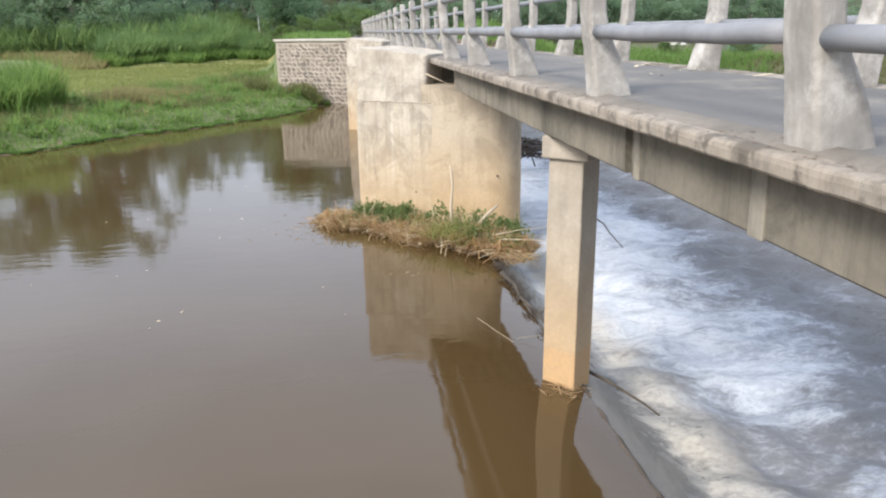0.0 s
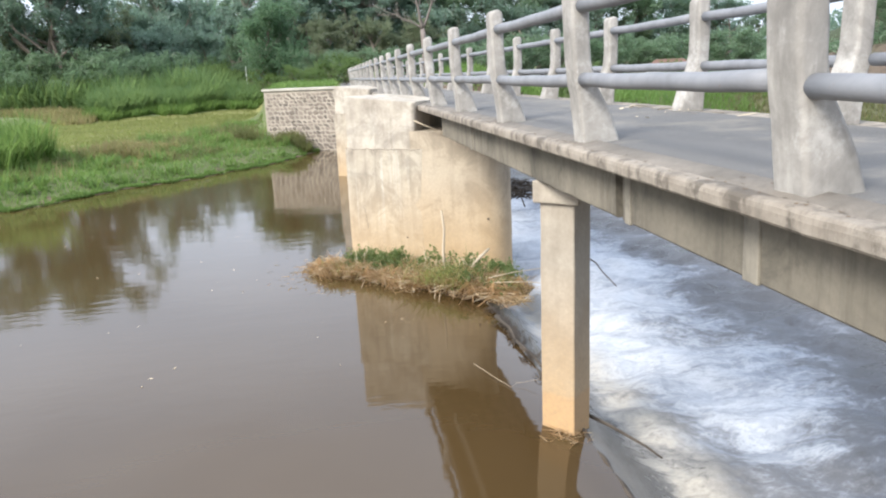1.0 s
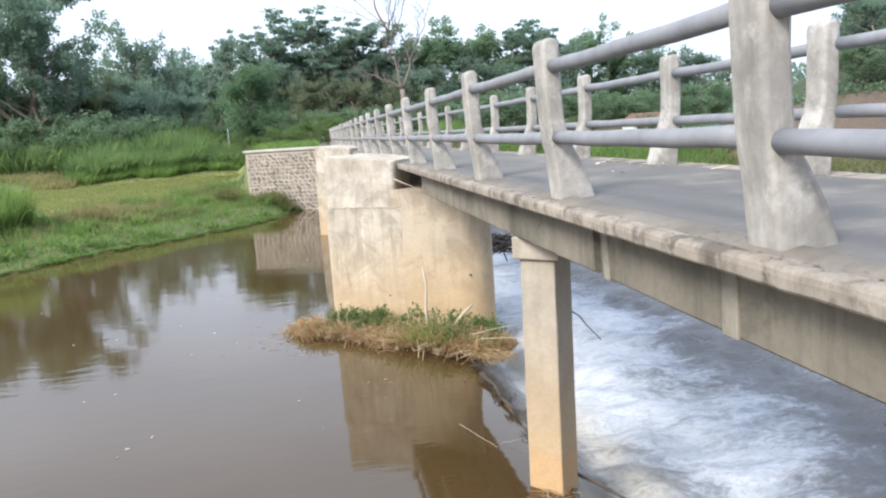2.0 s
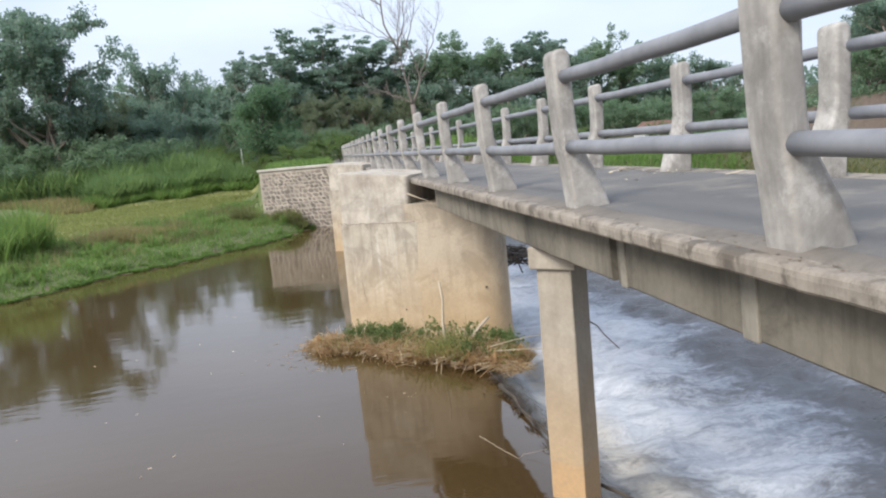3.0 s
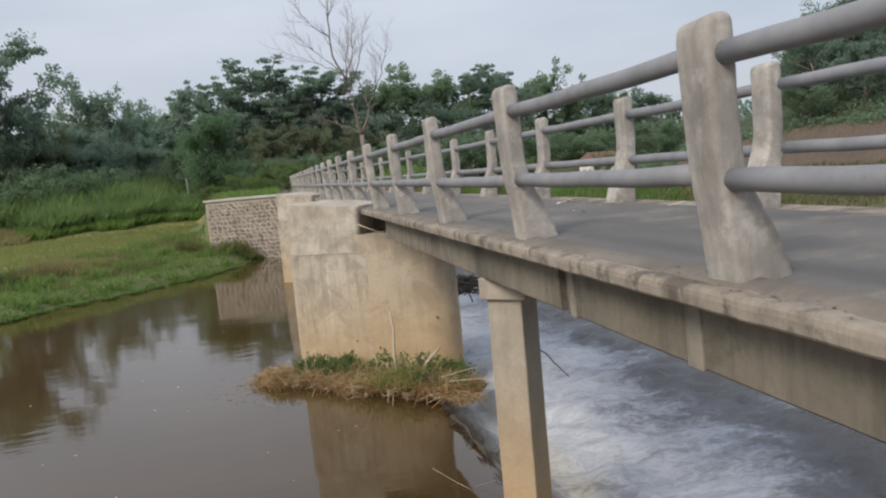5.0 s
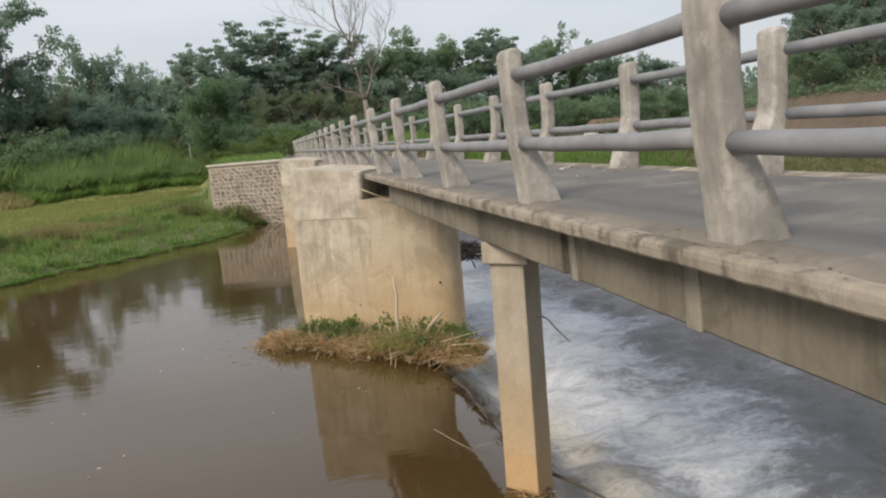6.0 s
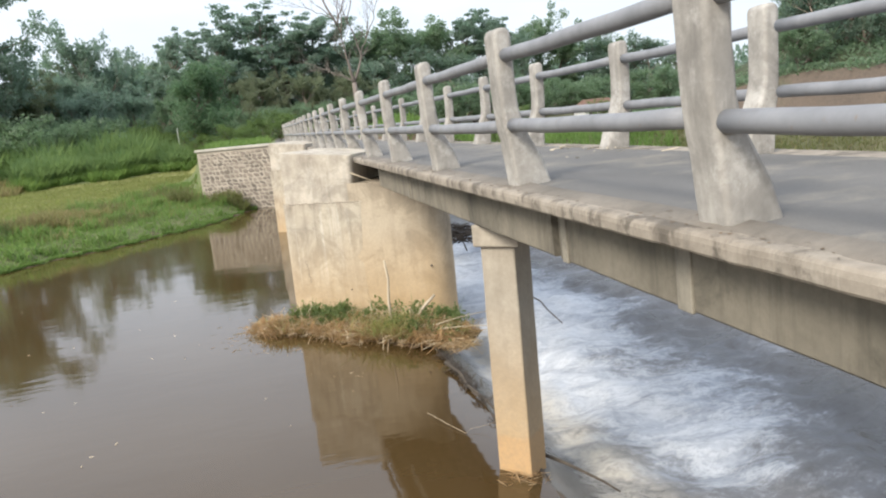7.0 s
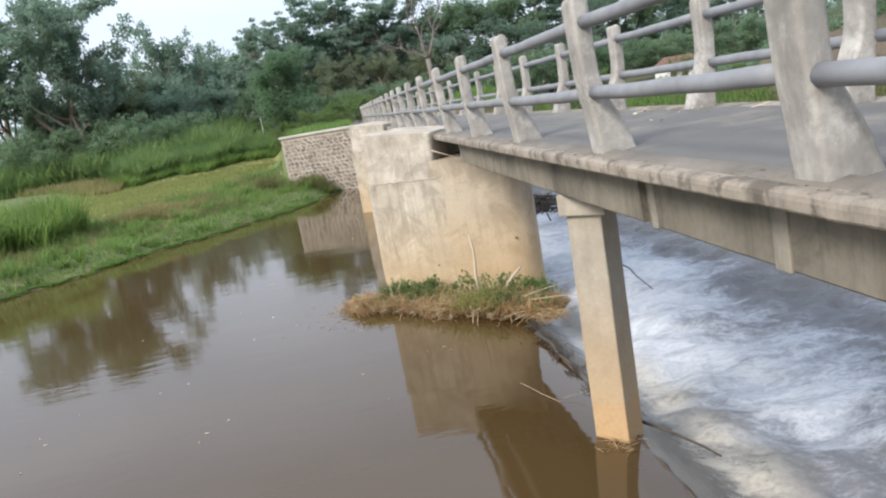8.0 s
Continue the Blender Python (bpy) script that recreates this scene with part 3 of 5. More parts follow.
# worn round along its upstream edge
slab_profile = [(1.443, 2.457), (3.63, 2.484), (3.64, 2.494), (3.64, 2.504), (3.63, 2.514), (1.53, 2.538), (1.468, 2.537), (1.449, 2.533), (1.439, 2.522), (1.435, 2.503), (1.436, 2.467)]
place(part("slab", sweep(slab_profile, np.arange(-9.0, 45.3, 0.07), 0.0035, 2.0, 7.0), M["slab"]), bridge)
# silt swept against the upstream edge
silt_v, silt_f = [], []
for k, y in enumerate(np.arange(-9.0, 45.0, 0.06)):
    inner = 1.645 + 0.05 * noise.noise(Vector((1, y * 0.9, 5))) + 0.02 * noise.noise(Vector((1, y * 4, 5)))
    outer = 1.505 + 0.035 * noise.noise(Vector((2, y * 2.3, 7))) + 0.015 * noise.noise(Vector((2, y * 9.0, 7)))
    silt_v += [(outer, y, DECK - 0.036), (outer + 0.02, y, DECK - 0.029), (inner - 0.02, y, DECK - 0.010), (inner, y, DECK - 0.026)]
    if k:
        a = 4 * k
        silt_f += [(a - 4 + i, a - 3 + i, a + 1 + i, a + i) for i in range(3)]
place(link_part("silt_strip", mesh_of("silt_strip", silt_v, silt_f, M["silt"], True), label="brown silt along the edge"), bridge)
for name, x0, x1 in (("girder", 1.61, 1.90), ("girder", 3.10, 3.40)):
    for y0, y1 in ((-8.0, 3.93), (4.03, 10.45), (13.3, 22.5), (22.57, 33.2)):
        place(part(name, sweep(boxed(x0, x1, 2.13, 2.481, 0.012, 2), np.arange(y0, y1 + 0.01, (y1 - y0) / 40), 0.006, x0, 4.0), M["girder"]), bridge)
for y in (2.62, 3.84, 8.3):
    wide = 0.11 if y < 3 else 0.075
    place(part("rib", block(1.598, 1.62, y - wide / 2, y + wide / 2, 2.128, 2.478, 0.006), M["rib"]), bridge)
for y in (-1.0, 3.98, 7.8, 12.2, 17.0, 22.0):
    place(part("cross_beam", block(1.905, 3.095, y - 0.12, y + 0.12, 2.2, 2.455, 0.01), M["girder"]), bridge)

road_edge = []
for k, y in enumerate(np.arange(-9.0, 45.3, 0.12)):
    road_edge.append((1.635 + 0.05 * noise.noise(Vector((0, y * 0.8, 1))) + 0.035 * noise.noise(Vector((0, y * 5, 2))), y))


def make_road():
    verts, faces = [], []
    for x, y in road_edge:
        for s in (0.0, 0.12, 0.35, 0.65, 0.88, 1.0):
            xx = x + (3.36 - x) * s
            z = DECK - 0.020 - 0.022 * (xx - 1.435) / 2.2 + (-0.011 if s in (0.0, 1.0) else 0.006 + 0.005 * noise.noise(Vector((xx * 2, y * 1.2, 0))))
            verts.append((xx, y, z))
    # onward over the embankment
    last = len(road_edge)
    for y in np.arange(46, 140, 2.0):
        c = 2.4 + 0.0006 * max(y - 40, 0) ** 2
        for s in (-1.0, -0.9, -0.3, 0.3, 0.9, 1.0):
            verts.append((c + s * 1.3, y, DECK - 0.012 - 0.015 * (1 + s) - (0.05 if abs(s) == 1 else 0)))
        last += 1
    for j in range(last - 1):
        for i in range(5):
            k = j * 6 + i
            faces.append((k, k + 1, k + 7, k + 6))
    return tagged(new("road", mesh_of("road", verts, faces, M["asphalt"], True)), "worn grey asphalt road over the bridge", "road", kind="structure")


make_road()


# ---------------------------------------------------------------- railings
def post_mesh(seed):
    """An upright that leans out from a broad foot; outer face at x = 0, foot at z = 0."""
    side = [(0.054, -0.09), (0.038, 0.12), (0.023, 0.27), (0.009, 0.37), (0.001, 0.47), (-0.004, 0.70), (-0.004, 0.895), (0.001, 0.925), (0.013, 0.946), (0.032, 0.958), (0.055, 0.962),
            (0.078, 0.959), (0.092, 0.953), (0.104, 0.940), (0.111, 0.920), (0.113, 0.88), (0.112, 0.66), (0.116, 0.47), (0.135, 0.37), (0.178, 0.27), (0.238, 0.14), (0.308, -0.09)]
    bm = bmesh.new()
    rings = []
    for y in (0.0, 0.067, 0.133, 0.20):
        rings.append([bm.verts.new((x, y, z)) for x, z in side])
    n = len(side)
    for a, b in zip(rings, rings[1:]):
        for i in range(n):
            bm.faces.new((a[i], b[i], b[(i + 1) % n], a[(i + 1) % n]))
    bm.faces.new(rings[0])
    bm.faces.new(tuple(reversed(rings[-1])))
    bmesh.ops.recalc_face_normals(bm, faces=bm.faces[:])
    sharp = [e for e in bm.edges if len(e.link_faces) == 2 and e.calc_face_angle(0) > 0.9]
    bmesh.ops.bevel(bm, geom=sharp, offset=0.024, segments=4, profile=0.5, affect="EDGES")
    bmesh.ops.subdivide_edges(bm, edges=[e for e in bm.edges if e.calc_length() > 0.09], cuts=1, use_grid_fill=True)
    wobble(bm, 0.006, seed, 9.0)
    me = bpy.data.meshes.new("post")
    bm.to_mesh(me)
    bm.free()
    me.materials.append(M["post"])
    me.polygons.foreach_set("use_smooth", [True] * len(me.polygons))
    return me


def pipe_mesh(length, r, seed):
    s = Soup()
    pts = [(0.003 * math.sin(seed + 2.2 * k), -length / 2 + length * k / 8, 0.003 * math.cos(seed * 3 + 1.7 * k) - 0.006 * math.sin(math.pi * k / 8)) for k in range(9)]
    s.tube(pts, [r] * 9, 16)
    return s.mesh("rail_pipe", M["pipe"], True)


POSTS = [post_mesh(k) for k in range(4)]
PIPES = [pipe_mesh(STEP - 0.2 + 0.06, 0.042, k) for k in range(3)]
ENDS = range(-2, 21)
RAIL_Z = (2.932, 3.360)


def railing(mirror, label):
    ob = empty("railing", label, "railing", at=((RAIL_X if not mirror else FAR_X), 20.0, DECK))
    rng = random.Random(3 + mirror)
    for k in ENDS:
        y = 2.22 + STEP * (k - 1)
        lean = rng.uniform(-0.7, 0.7)
        m = Matrix.Translation((0, y - 20.0 - (0.12 if mirror else 0), 0)) @ pose(0, 0, 0, rng.uniform(-0.5, 0.5), lean, 0)
        if mirror:
            m = m @ Matrix.Translation((0, 0.2, 0)) @ pose(0, 0, 0, 0, 0, 180)
        if k == 1 and not mirror:  # one post was cast a little short
            m = m @ Matrix.Translation((0, 0, -0.02)) @ Matrix.Diagonal((1, 1, 0.972, 1))
        if k == 2 and mirror:  # and this one stands a little further on
            m = Matrix.Translation((0, 0.11, -0.01)) @ m
        link_part("post", POSTS[k % 4], ob, at=m)
        if k < ENDS[-1]:
            for z in RAIL_Z:
                x = 0.056 if not mirror else -0.056
                link_part("rail_pipe", PIPES[rng.randrange(3)], ob, "round grey painted steel pipe", at=Matrix.Translation((x, y + 0.1 - (0.12 if mirror else 0) + STEP / 2 - 20.0, z - DECK + rng.uniform(-0.006, 0.006) - (0.02 if k == 0 and not mirror else 0))))
    return ob


railing(0, "weathered concrete posts joined by two grey pipes, upstream edge")
railing(1, "weathered concrete posts joined by two grey pipes, downstream edge")


def road_litter():
    """Dry stalks and pale scraps swept against the far kerb."""
    rng = random.Random(12)
    soup = Soup()
    for _ in range(46):
        x = 3.26 - abs(rng.gauss(0, 0.12))
        y = rng.choice((rng.uniform(4.6, 8.6), rng.gauss(6.4, 0.5)))
        soup.straw((x, y, DECK - 0.014 - 0.022 * (x - 1.435) / 2.2 + 0.012), rng.gauss(1.57, 0.5), 0.0, rng.uniform(0.006, 0.02), rng.uniform(0.04, 0.28))
    for _ in range(7):
        soup.straw((rng.uniform(2.5, 3.2), rng.uniform(4.0, 8.0), DECK - 0.014), rng.uniform(0, 6.28), 0.0, rng.uniform(0.02, 0.04), rng.uniform(0.03, 0.07))
    tagged(link_part("road_litter", soup.mesh("road_litter", M["pale_straw"])), "pale dry stalks and scraps lying along the kerb", "litter", kind="stuff")


road_litter()


def edge_litter():
    """Dead leaves, clods and chips gathered along the upstream edge between the posts."""
    rng = random.Random(14)
    soup = Soup()
    for _ in range(260):
        y = rng.choice((rng.uniform(1.2, 16.0), 2.22 + STEP * rng.randrange(0, 6) + rng.gauss(0.25, 0.22)))
        x = 1.47 + abs(rng.gauss(0, 0.07))
        soup.straw((x, y, DECK - 0.031 + 0.18 * max(0.0, x - 1.52) + rng.uniform(0, 0.004)), rng.uniform(0, 6.28), rng.gauss(0, 0.12), rng.uniform(0.004, 0.010), rng.uniform(0.010, 0.030))
    tagged(link_part("edge_litter", soup.mesh("edge_litter", M["wet_straw"])), "dark dead leaves and grit along the deck's edge", "litter", kind="stuff")


edge_litter()
# the whole deck has settled towards its upstream edge
SETTLE = Matrix.Translation((0, 0, 3.1)) @ pose(0, 0, 0, 0, -1.4, 0) @ Matrix.Translation((0, 0, -3.1))
for tilted in [o for o in scene.objects if o.parent is None and o.name.split(".")[0] in ("bridge", "railing", "road", "road_litter", "edge_litter")]:
    tilted.matrix_basis = SETTLE @ tilted.matrix_basis


# ---------------------------------------------------------------- piers and column
A0, B0 = Vector((0.256, 12.317)), Vector((2.752, 10.803))
U0 = (B0 - A0).normalized()
V0 = Vector((-U0.y, U0.x))


def on_face(s, back=0.0):
    return tuple(A0 + U0 * s + V0 * back)


END_C = (B0.x + 0.24, B0.y + 1.3)


def make_pier():
    ob = empty("bridge_pier", "tall stained concrete bridge pier standing in brown water", "bridge pier", at=(A0.x, A0.y, 0))
    long = (B0 - A0).length
    body = prism(rounded([on_face(0), on_face(long), END_C, on_face(0, 1.35)], [0.05, 0.36, 0.3, 0.3], 14), -1.3, 1.87, 14)
    bmesh.ops.subdivide_edges(body, edges=[e for e in body.edges if e.calc_length() > 0.4 and abs(e.verts[0].co.z - e.verts[1].co.z) < 0.01], cuts=7)
    wobble(body, 0.012, 1, 1.4)
    place(part("shaft", body, M["pier_tan"]), ob)
    seat = prism(rounded([on_face(1.2, 0.012), on_face(long - 0.01, 0.012), END_C, on_face(1.2, 1.34)], [0, 0.35, 0.3, 0], 14), 1.866, 2.166, 2)
    place(part("bearing_seat", seat, M["pier_tan"]), ob)
    face = prism(rounded([on_face(0.004, -0.009), on_face(1.36, -0.007), on_face(1.46, 0.02), on_face(0.004, 0.05)], [0.03, 0.08, 0, 0]), -1.2, 1.885, 12)
    wobble(face, 0.006, 4, 2.0)
    place(part("nose_facing", face, M["pier_face"], label="paler plaster with lime runs"), ob)
    top = prism(rounded([on_face(0.03, 0.02), on_face(1.30, 0.02), on_face(1.30, 1.3), on_face(0.03, 1.3)], [0.04, 0.09, 0.1, 0.2]), 1.88, 2.74, 8, 0.022)
    for v in top.verts:
        s = (Vector((v.co.x, v.co.y)) - A0).dot(U0)
        if v.co.z > 2.3:
            v.co.z -= 0.11 * float(smooth01(0.85, 1.25, s)) + 0.02 * noise.noise(v.co * 5)
    wobble(top, 0.009, 2, 4.5)
    place(part("nose_block", top, M["pier"]), ob)
    for k, (s0, z0, s1, z1) in enumerate(((0.02, 1.89, 1.38, 1.87), (1.41, 1.12, 1.44, 0.62), (0.30, 0.95, 0.36, 0.55))):
        crack = Soup()
        n = 26
        line = []
        for i in range(n + 1):
            jog = 0.03 * noise.noise(Vector((i * 0.45, k * 9.0, 0))) + 0.012 * noise.noise(Vector((i * 1.7, k * 5.0, 3)))
            f = i / n
            flat = abs(s1 - s0) > abs(z1 - z0)
            x, y = on_face(s0 + (s1 - s0) * f + (0 if flat else jog), -0.010 if s0 < 1.4 else -0.001)
            line.append((x, y, z0 + (z1 - z0) * f + (jog if flat else 0)))
        crack.tube(line, [0.003 + 0.005 * abs(noise.noise(Vector((i * 0.9, k * 3.0, 7)))) for i in range(n + 1)], 5)
        place(link_part("crack", crack.mesh("crack", M["silt"]), label="dark hairline crack"), ob)
    for s, z in ((1.08, 0.42), (2.5, 0.78)):
        hole = Soup()
        p = A0 + U0 * s
        hole.tube([(p.x - V0.x * 0.012, p.y - V0.y * 0.012, z), (p.x + V0.x * 0.05, p.y + V0.y * 0.05, z)], [0.015, 0.015], 10)
        place(link_part("weep_hole", hole.mesh("weep_hole", M["wet_wood"]), label="small dark drain hole"), ob)
    return ob


pier = make_pier()
tagged(pier, group="bridge piers")
copy_thing(pier, Matrix.Translation((0.246, 23.4, 0.06)))


def make_column():
    ob = empty("support_column", "square concrete column with a cap, silt-stained at the waterline", "column", at=(1.890, 5.725, 0))
    shaft = block(-0.157, 0.157, -0.157, 0.157, -1.2, 1.982, 0.012, 10, 0.005, 3)
    part("shaft", shaft, M["column"], ob, at=pose(0, 0, 0, 0, 0, 45))
    cap = block(-0.208, 0.208, -0.208, 0.208, 1.98, 2.164, 0.012, 2, 0.004, 5)
    part("cap", cap, M["column"], ob, at=pose(0.01, 0, 0, 0, 0, 45))
    return ob


make_column()

# ---------------------------------------------------------------- abutments and wing wall
near_abutment = part("abutment_near", block(-1.2, 4.4, -9.0, 0.55, -1.0, 1.55, 0.03), M["pier"])
tagged(near_abutment, "concrete abutment under the bridge's near end", "abutment", kind="structure")
far_abutment = part("abutment_far", block(0.55, 4.3, 32.2, 35.5, -1.0, 2.16, 0.03), M["pier"])
tagged(far_abutment, "concrete abutment under the bridge's far end", "abutment", kind="structure")

WALL_A, WALL_B = Vector((-2.65, 33.71)), Vector((0.63, 31.69))


def make_wing_wall():
    u = (WALL_B - WALL_A).normalized()
    v = Vector((-u.y, u.x))
    length = (WALL_B - WALL_A).length
    turn = math.degrees(math.atan2(u.y, u.x))
    ob = empty("wing_wall", "rubble stone wing wall with pale mortar and a concrete coping", "stone wall", "structure", at=(WALL_A.x, WALL_A.y, 0))
    ob.rotation_euler = (0, 0, radians(turn))
    part("mortar", block(0.0, length, 0.0, 1.7, -0.6, 2.60, 0.01), M["mortar"], ob)
    part("coping", sweep_x(-0.06, length + 0.03, -0.07, 1.75, 2.602, 2.70), M["coping"], ob)
    rng = random.Random(11)
    kinds = []
    for k in range(7):
        bm = bmesh.new()
        bmesh.ops.create_icosphere(bm, subdivisions=1, radius=1.0)
        for q in bm.verts:
            p = q.co.copy()
            q.co = p * (1 + 0.22 * noise.noise(p * 1.7 + Vector((k * 5, 0, 0))))
            q.co.x = math.copysign(min(abs(q.co.x), 0.88), q.co.x)
            q.co.z = math.copysign(min(abs(q.co.z), 0.88), q.co.z)
            q.co.y = max(-0.55, q.co.y)
        me = bpy.data.meshes.new("stone")
        bm.to_mesh(me)
        bm.free()
        me.materials.append(M["stone"])
        kinds.append(me)
    z = -0.1
    while z < 2.50:
        h = rng.uniform(0.12, 0.20)
        x = 0.05 + rng.uniform(0, 0.1)
        while x < length - 0.1:
            w = rng.uniform(0.12, 0.32)
            m = pose(x + w / 2, 0.03, z + h / 2 + rng.uniform(-0.025, 0.025), 0, rng.uniform(-24, 24), 0) @ Matrix.Diagonal((w * 0.65 * rng.uniform(0.85, 1.12), 0.085 * rng.uniform(0.75, 1.1), h * 0.67 * rng.uniform(0.85, 1.15), 1))
            link_part("stone", kinds[rng.randrange(7)], ob, at=m)
            x += w + 0.015
        z += h + 0.005
    return ob


def sweep_x(x0, x1, y0, y1, z0, z1):
    return block(x0, x1, y0, y1, z0, z1, 0.015, 3, 0.008, 2)


# ---------------------------------------------------------------- rubbish caught on the pier
def make_mound():
    ob = empty("debris_mound", "raft of washed-up straw and weeds caught against the pier", "debris", "stuff", at=(1.0, 10.6, 0))
    rng = random.Random(5)
    spine = [Vector(p) for p in ((-0.44, 11.72), (0.08, 11.42), (0.73, 11.03), (1.40, 10.48), (1.98, 9.97), (2.56, 9.46))]
    widths = (0.16, 0.46, 0.60, 0.74, 0.76, 0.50)

    def at(s):
        k = min(int(s * 5), 4)
        f = s * 5 - k
        return spine[k].lerp(spine[k + 1], f), widths[k] * (1 - f) + widths[k + 1] * f

    verts, faces = [], []
    for j in range(31):
        c, w = at(j / 30)
        for i in range(13):
            q = -0.72 + 1.72 * i / 12
            p = c + V0 * w * q * (1 + 0.12 * noise.noise(Vector((j * 0.6, i * 0.5, 0))))
            h = 0.09 * (1 - q * q) + 0.04 * float(smooth01(-0.3, 1.0, q)) + 0.05 * noise.noise(Vector((p.x * 4, p.y * 4, 0)))
            ends = min(1.0, 6 * j / 30 + 0.05, 6 * (1 - j / 30) + 0.05)
            verts.append((p.x, p.y, h * ends - 0.06))
    for j in range(30):
        for i in range(12):
            k = j * 13 + i
            faces.append((k, k + 1, k + 14, k + 13))
    place(link_part("mud_core", mesh_of("mud_core", verts, faces, M["wet_straw"], True)), ob)
    straw, weed, grass, stalk, weeds, tufts = Soup(), Soup(), Soup(), Soup(), Soup(), Soup()
    along = math.atan2(U0.y, U0.x)
    # matted straw, heaped in wisps that lie along and across the raft
    for _ in range(400):
        s = rng.random() ** 0.8
        c, w = at(s)
        edge = 1.0 + 0.5 * noise.noise(Vector((s * 8.0, 1.7, 0))) + 0.25 * noise.noise(Vector((s * 27.0, 4.0, 0)))
        edge *= 0.80
        q = rng.uniform(-edge, 0.55) if rng.random() < 0.75 else rng.uniform(-edge, -edge + 0.3)
        heap = min(1, 5 * s + 0.15, 5 * (1 - s) + 0.15)
        p = c + V0 * w * q
        z = (0.05 + 0.13 * (0.5 + noise.noise(Vector((p.x * 2.6, p.y * 2.6, 2))))) * max(0.15, 1 - q * q) * heap
        turn = along + rng.gauss(0, 0.6) if rng.random() < 0.45 else rng.uniform(0, 6.28)
        tilt = rng.gauss(0, 0.22) - (0.25 if q < -0.6 else 0.0)
        for _ in range(rng.randint(8, 22)):
            straw.straw((p.x + rng.gauss(0, 0.085), p.y + rng.gauss(0, 0.085), max(0.004, z + rng.gauss(0.03, 0.035))), turn + rng.gauss(0, 0.5), tilt + rng.gauss(0, 0.30), rng.uniform(0.006, 0.015), rng.uniform(0.10, 0.42), rng.uniform(0, 0.25))
    # red-brown tufts whose ends droop into the water
    for s, q in ((0.05, 0.0), (0.12, -0.3), (0.16, -0.7), (0.42, -0.2), (0.52, -0.6), (0.62, -0.7), (0.70, -0.7), (0.74, 0.0), (0.86, -0.2), (0.90, -0.8), (0.08, -0.5), (0.24, -0.75), (0.36, -0.8), (0.47, -0.75), (0.58, -0.9), (0.66, -0.3), (0.80, -0.85), (0.93, -0.6), (0.97, 0.1)):
        c, w = at(s)
        p = c + V0 * w * q * 0.7
        for _ in range(90):
            turn = rng.uniform(0, 6.28)
            r = rng.uniform(0.03, 0.13)
            tufts.straw((p.x + r * math.cos(turn), p.y + r * math.sin(turn), 0.19 - 0.8 * r + rng.uniform(-0.02, 0.03)), turn, -0.6 + rng.gauss(0, 0.25), rng.uniform(0.005, 0.012), rng.uniform(0.10, 0.26), 0.1)
    # flecks adrift round the raft's upstream end
    for _ in range(150):
        straw.straw((rng.gauss(-0.35, 0.35), rng.gauss(11.35, 0.45), 0.004), rng.uniform(0, 6.28), 0.0, rng.uniform(0.006, 0.016), rng.uniform(0.03, 0.16))
    for _ in range(130):
        s = rng.uniform(0.03, 0.97)
        c, w = at(s)
        p = c + V0 * w * rng.gauss(-0.4, 0.32)
        d = rng.uniform(0, 6.28)
        h = rng.uniform(0.06, 0.19)
        lift = rng.uniform(-0.06, 0.10)
        z = rng.uniform(0.05, 0.16)
        stalk.tube([(p.x - h * math.cos(d), p.y - h * math.sin(d), z - lift), (p.x + 0.02, p.y, z + 0.015), (p.x + h * math.cos(d), p.y + h * math.sin(d), z + lift)], [0.0034, 0.0042, 0.0024], 4)
    # leafy weeds in separate clumps against the pier
    for _ in range(135):
        s = rng.uniform(0.19, 0.92)
        c, w = at(s)
        q = rng.uniform(-0.42, 0.95)
        if rng.random() < 0.45 and q < 0.15:
            continue
        p = c + V0 * w * q
        tall, wide = rng.uniform(0.12, 0.32), rng.uniform(0.10, 0.22)
        for _ in range(rng.randint(25, 75)):
            o = Vector((rng.gauss(0, 0.5), rng.gauss(0, 0.5)))
            weed.leaf((p.x + o.x * wide, p.y + o.y * wide, 0.07 + 0.05 * max(q, 0) + tall * rng.random() * max(0.2, 1 - o.length * 0.6)), rng.uniform(0.045, 0.085), rng)
        for _ in range(rng.randint(3, 9)):
            weeds.blade((p.x + rng.gauss(0, 0.06), p.y + rng.gauss(0, 0.06), 0.07), rng.uniform(0.1, 0.8), rng.uniform(0.006, 0.012), rng.uniform(0.16, 0.40), rng.uniform(0, 6.28), rng.uniform(0.1, 0.5))
    # long pale-green grass spilling over the front edge
    for cx, cy, tall in ((1.42, 9.95, 0.5), (1.33, 10.08, 0.45), (1.60, 9.80, 0.5), (1.55, 9.98, 0.45), (1.78, 9.80, 0.4), (1.48, 10.10, 0.5), (1.50, 10.25, 0.36), (1.98, 10.1, 0.3), (0.98, 10.57, 0.25), (2.32, 9.45, 0.3), (0.10, 11.15, 0.25)):
        for _ in range(70):
            a = rng.gauss(-1.9, 1.3)
            grass.blade((cx + rng.gauss(0, 0.15), cy + 0.05 + rng.gauss(0, 0.13), 0.13), rng.uniform(0.3, 0.9), 0.010, tall * rng.uniform(0.4, 1.0), a, rng.uniform(0.1, 0.6))
